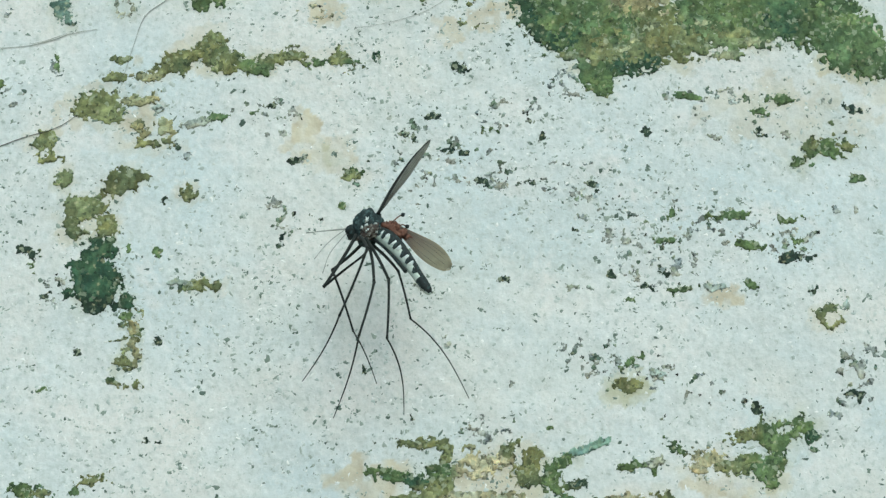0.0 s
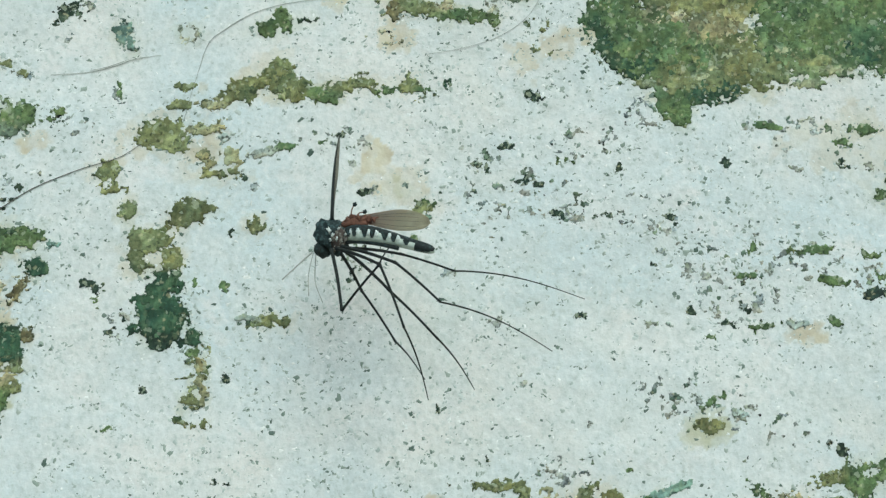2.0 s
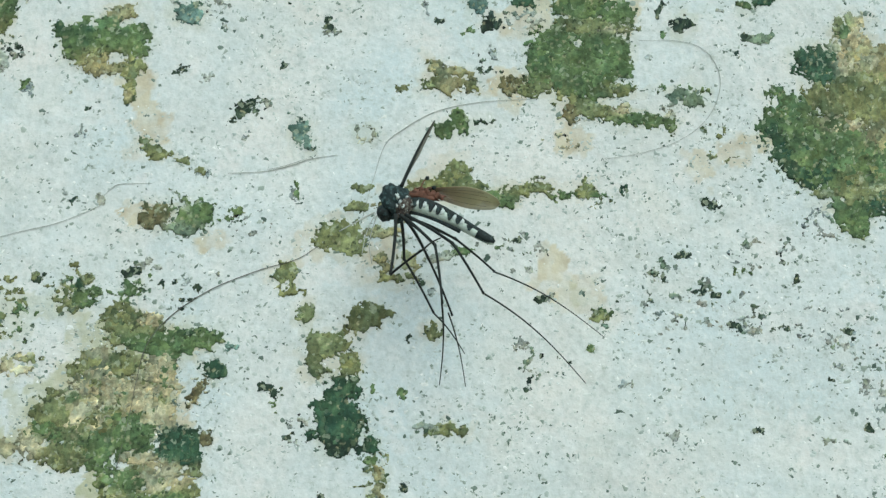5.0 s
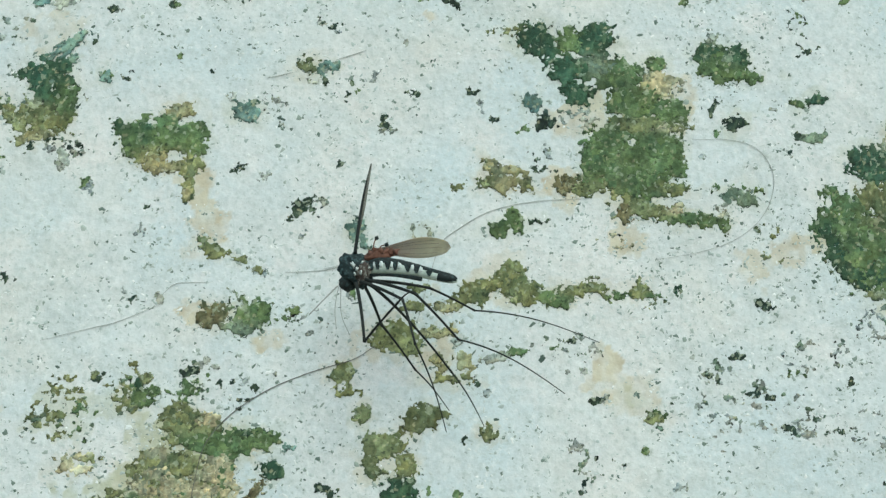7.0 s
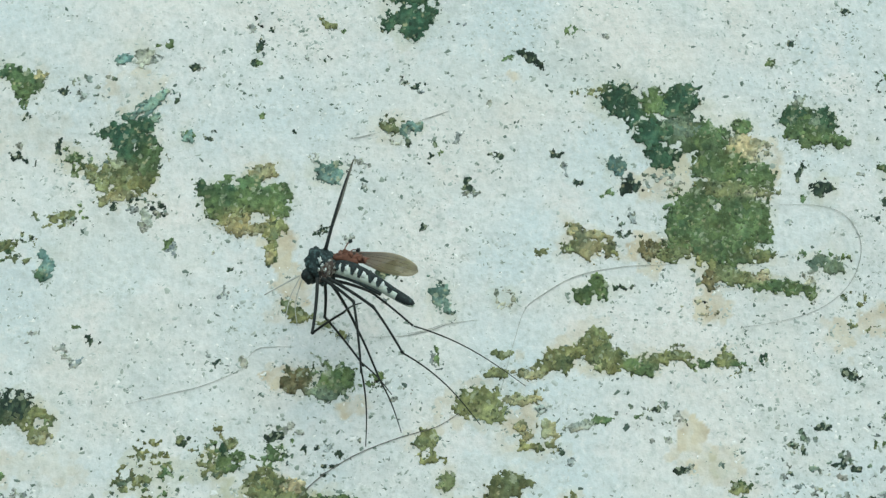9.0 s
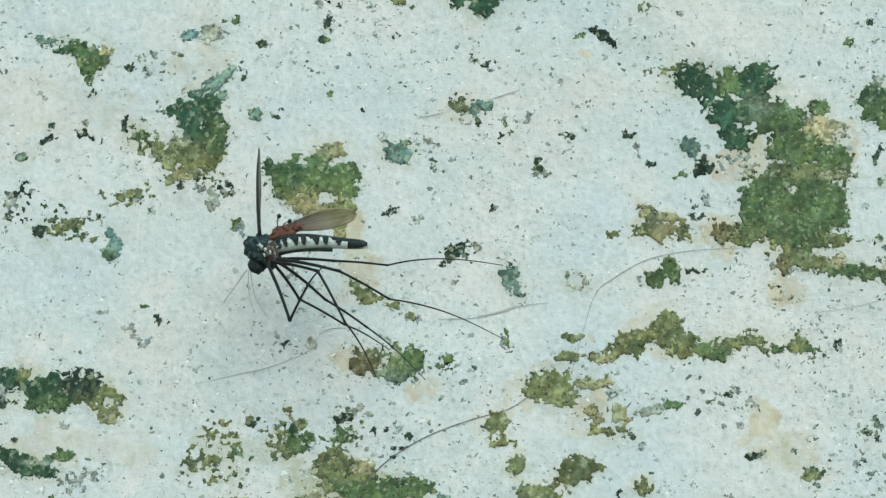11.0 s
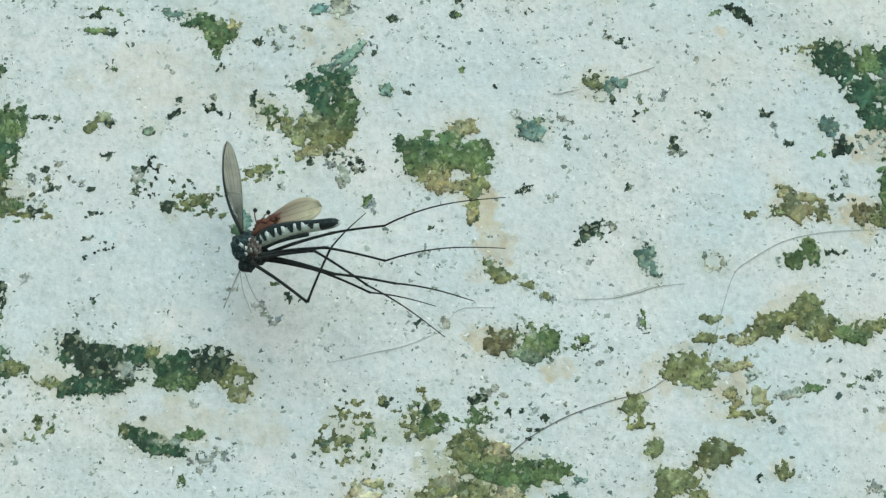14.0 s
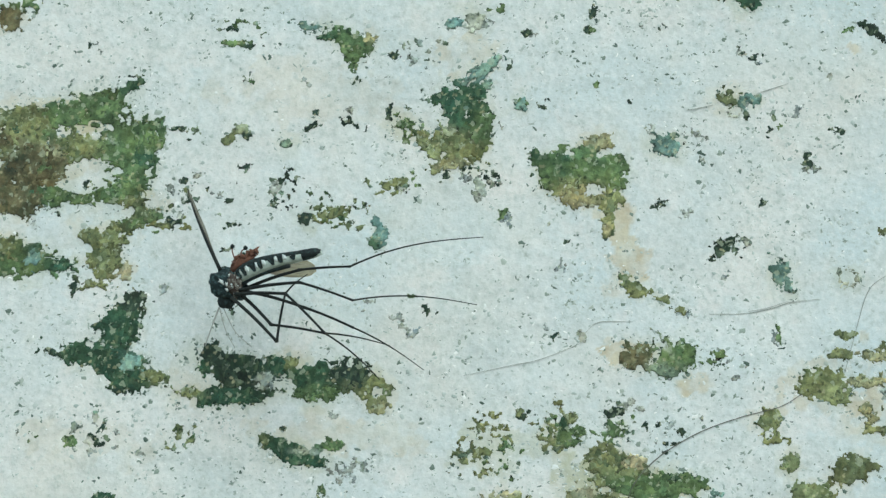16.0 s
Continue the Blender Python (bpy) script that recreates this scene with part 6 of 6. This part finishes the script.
# seconds, body place (u, v) and turn; raised wing: turn, tilt, twist; rear wing: turn, tilt, twist; yaw
FLIGHT = [
    (0, -1.88, 8.99, -39.1, 98.5, 23.6, 70.3, 5.2, 30.5, 41.5, -26.39),
    (0.2, -2.03, 9.51, -40.76, 100.9, 27.2, 77.3, 6.8, 26.1, 44.8, -24.85),
    (0.5, -2.91, 9.42, -34.48, 99.3, 22.4, 70.4, 8.2, 31.2, 42.8, -26.51),
    (0.7, -3.3, 9.77, -32.03, 103.6, 23.6, 74.8, 14.5, 30.6, 44, -29.84),
    (1, -4.4, 9.87, -18.22, 96.4, 34.1, 84.4, 8.8, 22.4, 48.8, -20.69),
    (1.2, -4.71, 10.28, -18.1, 100.1, 23.6, 83.6, 16.6, 28.1, 44.8, -24.25),
    (1.5, -5.99, 10.19, -4.38, 90.6, 37.5, 81.2, 1, -2.2, 49.8, -3.46),
    (1.7, -6.34, 10.33, -3.71, 88.8, 25.1, 83.3, 5.7, 17.1, 48.3, -18.46),
    (2, -7.47, 10.29, -0.36, 89.6, 29.2, 83.1, 1.4, 17.3, 48.3, -17.36),
    (2.2, -8.13, 10.3, 2.15, 89.8, 25.1, 82.3, 8.2, 13.1, 48, -19.91),
    (2.5, -8.74, 10.43, 7.9, 82.8, 24.3, 81, 2.5, 11.2, 46.6, -6.79),
    (2.7, -9.69, 11.45, 7.83, 80, 25.3, 82.3, 1.5, 14.9, 47.4, 4),
    (3, -10.78, 12.13, -1.94, 85.6, 28, 84.2, -1.5, -1.4, 49.3, -1.5),
    (3.2, -10.97, 12.88, -6.31, 92.7, 35.2, 82.1, 6.8, 24.9, 45.4, -17.7),
    (3.5, -12.76, 13.6, -16.51, 88.7, 39.2, 87.6, -1.2, 2.1, 48.5, -6.14),
    (3.7, -13.2, 14, -13.51, 94, 51.4, 87.6, -0.8, 2.1, 48.5, -4.14),
    (5.8, -15.79, 18.82, -12.02, 80, 23.9, 85.1, 7.1, -0.2, 50.2, -12.37),
    (6, -16.78, 18.88, -6.92, 84.3, 20.3, 85.1, 2.3, -0.2, 50.2, -12.37),
    (6.2, -17.32, 19.2, -7.9, 94.1, 27, 82.7, 8, 26.7, 44.1, -26.28),
    (6.5, -17.82, 19.75, -12.59, 86.2, 22.2, 85.7, 0.4, 16, 47.6, -11.85),
    (6.7, -18.02, 19.83, -9.14, 85.9, 26.5, 84.6, 1.9, 21.3, 45.7, -20.48),
    (7, -19.05, 19.45, 4.26, 81.2, 24.3, 84.2, 4, 15.7, 46.7, -16.43),
    (7.2, -19.82, 20.39, 2.1, 88.7, 33.4, 83, 8, 25.1, 43.4, -18.03),
    (7.5, -20.67, 21.47, -10.52, 82.3, 30.2, 87.4, 1.7, 0.4, 47.1, -14.15),
    (7.7, -22.17, 22.33, -12.69, 92.4, 27.3, 87.8, 1.5, 25.8, 44, -21.31),
    (8, -22.95, 22.93, -17.23, 96.2, 24.2, 88.5, 6.1, 31.9, 41.2, -16.55),
    (8.2, -23.44, 23.14, -17.23, 95.7, 23.6, 88.5, 7.7, 26.4, 41.2, -16.55),
    (10.3, -29.61, 22.49, 0.56, 85.3, 23.3, 91.5, -3.1, 26.4, 42.3, -7.66),
    (10.5, -30.4, 22.4, 0.66, 85.8, 22.1, 91.5, -0.2, 27.8, 42.3, -7.66),
    (10.7, -30.97, 22.42, 11.14, 90.2, 26.6, 89.5, 3.9, 24.8, 45.3, -16.4),
    (11, -32.03, 22.49, 15.73, 85.3, 29.3, 90, 0.8, 12.5, 48, -5.19),
    (11.2, -32.6, 23.35, 6.6, 90.7, 28.8, 90.2, 1.5, 28.6, 43.9, -15),
    (11.5, -33.09, 23.28, 7.96, 86.4, 23.2, 90.2, -3.1, 36.6, 38.3, -12.35),
    (11.7, -33.44, 23.17, 15.26, 91.1, 30, 88, 6.5, 30.1, 43.2, -16.31),
    (12, -33.79, 22.27, 20.17, 74.7, -13.9, 79.2, 6.3, 32.9, 39.8, -15.44),
    (12.2, -34.09, 21.99, 25.62, 88.5, 32.1, 72.5, 16.2, 41.4, 26.1, -19),
    (12.5, -34.52, 21.47, 30.51, 84.3, 26.1, 66.4, 12.1, 37.9, 34.1, -22.22),
    (12.7, -35.03, 21.28, 30.33, 83.1, 25.3, 62.9, 13.3, 38.2, 34.3, -17.31),
    (13, -35.05, 20.39, 40.96, 79.3, 25.1, 33.2, 14.6, 33.9, 37.2, -23.32),
    (13.2, -35.71, 20.36, 38.25, 82.5, 30.9, 32.5, 20.9, 37.9, 29.4, -24.52),
    (13.5, -36.71, 20.47, 37.05, 81.6, 29.9, 23, 21.2, 42.7, 16.3, -26.16),
    (13.7, -38.76, 21.07, 26.65, 92.2, 29.9, 41.1, 19, 46.4, 17.9, -26.18),
    (14, -39.55, 20.9, 26.23, 83.1, 24.2, 26.6, 4.8, 43.6, 29.6, -27.48),
    (14.2, -41.05, 20.33, 15.16, 95.9, 27.4, 90.9, 1.8, 30.6, 44, -21.84),
    (14.5, -42.01, 19.87, 23.83, 93.2, 28.9, 90.7, -3, 34.2, 42.4, -17.81),
    (14.7, -43.43, 20.47, 14.75, 99.2, 31.5, 91.5, -13.18, 23.7, 43.8, -20.39),
    (15, -44.52, 20.16, 20.34, 93.5, 26.9, 91.1, -28.3, 8.4, 41.8, -16.35),
    (15.2, -44.91, 20.2, 20.98, 94, 29.6, 90.3, -28.5, 17.4, 42.1, -15.43),
    (15.5, -46.14, 19.85, 26.58, 91, 31.1, 90.1, -28.8, 31.2, 39.5, -20.37),
    (15.7, -47.15, 20.12, 18.23, 100.4, 31.8, 89.9, -29.8, 29.74, 38.4, -16.91),
    (16, -47.8, 19.18, 31.4, 91.8, 28.1, 89.4, -31.3, 28.3, 40.7, -19.7),
]
# for each leg: seconds, then the turn and the tilt to the wall of thigh, shin and foot, in the body's space
GAIT = {
    "fore_near": [
        (0, -70.4, -14.1, 55.9, -26.7, 11.8, -54.2),
        (0.5, -71.5, -18.9, 51.4, -24.0, 10.3, -51.4),
        (1, -70.1, -16.4, 46.7, -24.2, 9.2, -57.4),
        (1.5, -74.9, -17.2, 48.5, -15.6, 25.1, -71.8),
        (2, -72.1, -16.0, 45.4, -11.9, 22.9, -56.4),
        (2.5, -75.1, -17.2, 51.6, -12.0, 17.9, -75.8),
        (3, -76.7, -24.2, 47.7, -41.7, 10.1, -77.1),
        (3.5, -75.9, -29.4, 43.3, -38.1, 16.0, -66.9),
        (6, -75.2, -15.8, 29.8, -47.2, 10.9, -64.2),
        (6.5, -71.7, -27.3, 29.1, -49.6, 9.9, -65.4),
        (7, -74.9, -21.9, 38.7, -21.4, 9.1, -57.2),
        (7.5, -71.5, -27.1, 31.9, -31.0, 13.3, -57.5),
        (8, -69.7, -26.8, 30.8, -41.3, 14.8, -54.1),
        (10.5, -64.1, -31.8, 42.3, -28.1, 20.4, -55.9),
        (11, -75.1, -19.4, 38.1, -43.6, 19.5, -54.7),
        (11.5, -63.9, -14.8, 31.3, -36.6, 28.3, -32.1),
        (12, -62.4, -16.9, 37.1, -27.0, 14.3, -42.5),
        (12.5, -65.4, -4.1, 38.0, -18.8, 10.5, -23.8),
        (13, -66.6, -1.2, 34.7, -14.6, 11.4, -2.3),
        (13.5, -61.4, 2.9, 47.8, 13.0, 18.0, 21.3),
        (14, -64.0, 22.0, 49.1, 19.5, 24.4, 21.8),
        (14.2, -66.9, -14.9, 61.0, 26.0, 1.1, -47.8),
        (14.5, -67.9, -10.2, 75.4, 41.4, 1.4, -48.1),
        (15, -64.2, -15.1, 87.3, 47.7, 18.9, -42.9),
        (15.5, -65.3, -13.7, 78.5, 45.0, 7.5, -41.4),
        (16, -64.4, -9.0, 74.8, 41.1, 2.8, -29.9),
    ],
    "fore_far": [
        (0, -124.6, 30.6, -35.5, 27.1, -24.6, 5.4),
        (0.5, -122.0, 33.1, -39.8, 26.7, -22.7, -11.0),
        (1, -118.8, 49.4, -53.0, 19.4, -38.8, -16.1),
        (1.5, -73.7, 54.8, -56.5, 5.4, -59.3, -24.9),
        (2, -75.7, 50.6, -52.1, -10.2, -43.4, -30.6),
        (2.5, -63.3, 31.9, -52.6, -28.2, -57.1, -32.0),
        (3, -60.5, 56.3, -48.3, -24.2, -38.7, -10.3),
        (3.5, -87.3, 63.4, -38.5, -13.6, -20.1, -19.2),
        (6, -80.9, 50.0, -54.2, 10.8, -47.7, -25.7),
        (6.5, -84.8, 52.5, -49.3, 36.8, -35.1, -5.2),
        (7, -83.6, 46.5, -64.6, 40.9, -46.9, -19.0),
        (7.5, -95.0, 56.9, -52.0, 11.1, -31.7, -24.1),
        (8, -111.6, 48.4, -41.6, 18.0, -30.0, -23.4),
        (10.5, -72.6, 59.8, -35.4, -28.0, -20.4, -44.3),
        (11, -75.9, 46.8, -38.8, -27.4, -38.7, -28.9),
        (11.5, -58.5, 52.0, -48.2, 0.2, -27.3, -23.3),
        (12, -64.9, 49.0, -44.1, -11.2, -41.9, 11.2),
        (12.5, -65.4, 42.5, -38.2, -23.4, -37.1, -34.5),
        (13, -57.1, 34.2, -37.5, -32.5, -41.8, -37.5),
        (13.5, -48.9, 24.8, -39.7, -19.5, -37.7, -19.6),
        (14, -38.3, 30.6, -40.1, -7.7, -37.6, 23.3),
        (14.2, -57.6, -30.0, -30.0, -15.7, -15.2, 16.7),
        (14.5, -59.5, -18.2, -32.3, -12.1, -24.2, -6.3),
        (15, -58.6, -29.0, -31.4, -15.8, -27.7, -6.0),
        (15.5, -58.1, -26.8, -32.6, -21.0, -36.3, 15.6),
        (16, -58.0, -23.1, -30.9, -16.9, -36.0, -0.3),
    ],
    "middle_near": [
        (0, -13.9, -42.4, -68.6, -1.6, -104.7, 36.3),
        (0.5, -29.8, -30.8, -52.0, -30.3, -81.7, 8.8),
        (1, -28.6, -24.5, -67.5, -7.5, -100.0, 44.8),
        (1.5, -29.0, -37.1, -70.9, -23.1, -77.6, 30.2),
        (2, -21.3, -19.0, -63.1, -16.0, -84.4, 43.7),
        (2.5, -20.4, -29.5, -69.1, -39.7, -68.3, 25.9),
        (3, -19.8, -34.4, -70.3, -34.4, -68.2, 31.5),
        (3.5, -31.4, -34.7, -62.6, -34.7, -85.0, 42.4),
        (6, -27.5, -22.2, -68.0, -26.0, -81.3, 33.5),
        (6.5, -21.7, -29.0, -64.8, -28.9, -73.9, 32.1),
        (7, -24.9, -21.7, -61.6, -41.2, -78.1, 23.7),
        (7.5, -19.2, -28.1, -69.6, -11.6, -86.6, 42.4),
        (8, -23.9, -31.1, -65.4, -9.4, -90.5, 39.6),
        (10.5, -10.8, -24.9, -65.1, -23.2, -73.5, 38.6),
        (11, -24.6, -25.3, -67.6, -32.6, -83.1, 51.6),
        (11.5, -15.0, -0.4, -68.8, -18.4, -71.6, 39.2),
        (12, -13.5, 6.3, -66.7, -8.8, -85.3, 55.2),
        (12.5, -21.4, 13.9, -71.3, 10.8, -91.0, 46.8),
        (13, -22.4, 25.9, -72.9, 10.9, -98.1, 46.9),
        (13.5, -19.3, 29.1, -52.8, -15.6, -63.1, 18.4),
        (14, -15.8, 32.4, -49.7, -6.9, -59.2, 15.1),
        (14.2, -22.9, -17.0, -58.3, -19.1, -93.0, 35.1),
        (14.5, -25.1, -13.8, -57.6, -25.1, -77.8, 25.0),
        (15, -21.2, -23.0, -60.2, -23.7, -96.1, 52.2),
        (15.5, -23.2, -10.9, -53.6, -30.4, -97.5, 40.2),
        (16, -25.2, -7.4, -57.8, -26.7, -91.0, 47.8),
    ],
    "middle_far": [
        (0, -27.9, -30.6, -50.6, -21.8, -78.8, 25.5),
        (0.5, -37.1, -23.7, -49.8, -22.0, -89.2, 38.0),
        (1, -38.3, -20.6, -48.6, -25.8, -82.7, 45.0),
        (1.5, -41.8, -37.5, -54.2, -30.4, -66.3, 30.8),
        (2, -38.2, -20.1, -42.7, -8.3, -66.1, 52.8),
        (2.5, -41.2, 5.2, -44.1, -28.4, -53.6, 40.8),
        (3, -37.0, 35.6, -42.6, -39.1, -51.4, 23.9),
        (3.5, -40.0, 66.6, -53.1, -27.4, -59.0, 3.5),
        (6, -52.4, 68.0, -55.0, 10.0, -61.3, -5.5),
        (6.5, -46.6, 64.3, -48.8, -25.4, -50.4, 6.2),
        (7, -55.5, 51.8, -57.1, 27.7, -54.0, -28.2),
        (7.5, -72.4, 73.6, -53.1, 10.7, -60.5, 4.9),
        (8, -79.8, 68.8, -50.6, -9.5, -45.5, -21.9),
        (10.5, -49.4, 45.1, -40.6, -17.3, -43.3, -35.5),
        (11, -57.2, 48.9, -42.8, -29.7, -54.2, 2.7),
        (11.5, -45.4, 40.8, -47.8, -3.1, -53.7, 46.2),
        (12, -58.2, 59.8, -45.6, 12.8, -39.7, -23.5),
        (12.5, -49.1, 41.7, -36.3, -18.8, -49.9, -1.1),
        (13, -44.6, 21.1, -43.0, -5.3, -44.6, -23.3),
        (13.5, -40.4, 25.1, -37.8, -11.7, -39.8, -10.1),
        (14, -35.4, 2.5, -29.5, -2.1, -33.1, -1.1),
        (14.2, -35.3, -20.2, -43.7, -17.5, -46.4, -21.7),
        (14.5, -36.2, -25.2, -46.3, -8.4, -48.2, -15.0),
        (15, -35.3, -30.7, -43.3, -16.2, -49.3, -20.3),
        (15.5, -38.5, -17.8, -41.0, -24.2, -78.1, 48.2),
        (16, -37.6, -13.8, -40.3, -24.2, -67.2, 31.0),
    ],
    "hind_near": [
        (0, -19.2, -11.8, -48.9, 0.9, -82.0, 68.9),
        (0.5, -21.1, -11.5, -47.1, -4.0, -64.4, 59.7),
        (1, -19.5, -10.5, -45.0, -8.0, -38.0, 51.5),
        (1.5, -22.7, -34.4, -46.9, 5.0, -29.0, 19.3),
        (2, -18.2, -12.7, -40.2, -5.2, -24.1, 36.3),
        (2.5, -18.9, -20.3, -45.4, -16.7, -22.1, 22.4),
        (3, -18.2, -23.1, -44.3, -15.2, -21.0, 10.7),
        (3.5, -17.7, -27.3, -43.9, -17.8, -27.6, 40.7),
        (6, -21.9, -17.4, -45.4, -9.6, -30.7, -20.5),
        (6.5, -17.0, -18.4, -45.3, 1.0, -28.5, -27.3),
        (7, -19.2, -20.3, -50.1, 12.0, -28.0, -18.6),
        (7.5, -16.6, -10.7, -47.7, 10.3, -30.0, -25.2),
        (8, -17.3, -21.3, -41.1, -5.3, -39.4, 49.3),
        (10.5, -18.3, -2.2, -39.1, -21.4, -23.0, 30.1),
        (11, -23.4, -1.7, -41.0, -9.6, -31.9, 22.7),
        (11.5, -15.6, 5.4, -36.8, -23.0, -25.3, 7.8),
        (12, -16.8, 19.7, -40.1, -22.9, -25.4, 8.6),
        (12.5, -22.0, 25.4, -36.0, -7.7, -25.0, 8.3),
        (13, -21.7, 25.4, -39.9, -1.3, -24.8, -6.9),
        (13.5, -20.0, 29.0, -37.2, 1.8, -20.7, 1.8),
        (14, -17.6, 32.4, -39.1, 26.7, -17.5, 4.0),
        (14.2, -18.1, -13.0, -46.8, 15.5, -24.9, -14.2),
        (14.5, -21.1, 7.4, -43.6, -10.7, -31.3, -4.0),
        (15, -18.7, -6.4, -43.9, -9.4, -30.6, 50.9),
        (15.5, -21.4, -0.1, -43.0, -2.0, -39.3, 60.7),
        (16, -20.0, 0.9, -42.9, -5.7, -33.4, 35.9),
    ],
    "hind_far": [
        (0, 46.4, 87.2, -34.8, 4.0, -13.5, -17.4),
        (0.5, -16.3, 82.9, -31.1, -10.8, -16.2, -2.2),
        (1, 11.5, 67.1, -26.6, -7.1, -16.2, 4.3),
        (1.5, 0.1, 47.3, -21.9, 3.1, -17.4, -5.6),
        (2, 2.0, 53.9, -17.6, 16.1, -12.7, 7.7),
        (2.5, -5.9, 44.1, -15.2, 1.8, -10.7, 11.3),
        (3, -2.8, 15.7, -14.4, 26.4, -14.4, -7.9),
        (3.5, 0.6, 37.9, -22.0, 44.5, -15.4, 1.0),
        (6, -2.9, 50.2, -24.5, 21.7, -17.4, 3.8),
        (6.5, 4.4, 46.8, -25.0, 41.3, -17.9, 3.9),
        (7, -6.6, 42.0, -30.2, 38.0, -17.3, 6.3),
        (7.5, -9.3, 49.1, -26.4, 46.6, -18.8, 7.1),
        (8, 9.8, 72.4, -28.5, 19.6, -14.3, 2.8),
        (10.5, -1.6, 61.3, -15.0, 11.6, -13.5, 3.9),
        (11, -10.0, 47.7, -16.8, 8.5, -14.7, -24.2),
        (11.5, -4.9, 19.2, -20.6, 49.7, -10.7, -2.2),
        (12, -7.3, 43.3, -16.0, 16.3, -14.4, -5.1),
        (12.5, -9.3, 24.8, -17.9, -9.5, -14.4, -9.6),
        (13, -8.8, 7.2, -24.3, -6.2, -15.5, -11.6),
        (13.5, -3.4, 10.9, -23.7, 11.4, -13.3, -12.0),
        (14, -4.9, 31.3, -16.5, 3.6, -12.3, -5.9),
        (14.2, -10.8, -13.7, -21.9, -6.9, -14.5, -9.3),
        (14.5, -12.5, -7.1, -21.4, -9.7, -14.6, -10.6),
        (15, -10.7, -23.8, -22.2, 0.2, -13.2, -18.4),
        (15.5, -12.0, -11.2, -24.0, 3.6, -14.7, -12.0),
        (16, -10.6, -8.6, -23.4, -8.6, -15.9, -4.6),
    ],
}
OFF_WALL = 4.5


def hinged(x, z, y, turn, tilt, twist, yaw):
    """A wing's pose: its turn in the body's side plane, its tilt to the wall and its twist about its own length."""
    return Matrix.Translation(vec(x, z, y)) @ Matrix.Rotation(radians(-yaw), 4, "Z") @ Matrix.Rotation(radians(-turn), 4, "Y") @ Matrix.Rotation(radians(tilt), 4, "Z") @ Matrix.Rotation(radians(twist), 4, "X")


def motions():
    walk(mosquito, [(t, Matrix.Translation(place(u, -OFF_WALL, v)) @ Matrix.Rotation(radians(-row[3]), 4, "Y") @ Matrix.Rotation(radians(row[10]), 4, "Z")) for row in FLIGHT for t, u, v in [row[:3]]])
    walk(wing_up, [(t, hinged(0.08, 0.85, -0.15, *rest[:3], rest[-1])) for t, u, v, turn, *rest in FLIGHT])
    walk(wing_rear, [(t, hinged(0.62, 0.98, 0.35, *rest[3:6], rest[-1])) for t, u, v, turn, *rest in FLIGHT])
    for name, (hip, lengths) in LEGS.items():
        stages = ([], [], [])
        for t, *angles in GAIT[name]:
            joint, poses = vec(*hip), []
            for k in range(3):
                turn, tilt = radians(angles[2 * k]), radians(angles[2 * k + 1])
                way = Vector((math.cos(tilt) * math.cos(turn), math.sin(tilt), math.cos(tilt) * math.sin(turn)))
                poses.append(Matrix.Translation(joint) @ Vector((1, 0, 0)).rotation_difference(way).to_matrix().to_4x4())
                joint = joint + way * lengths[k] * UNIT
            stages[0].append((t, poses[0]))
            stages[1].append((t, poses[0].inverted() @ poses[1]))
            stages[2].append((t, poses[0].inverted() @ poses[2]))
        for piece, rows in zip(mosquito_legs[name], stages):
            walk(piece, rows)


motions()
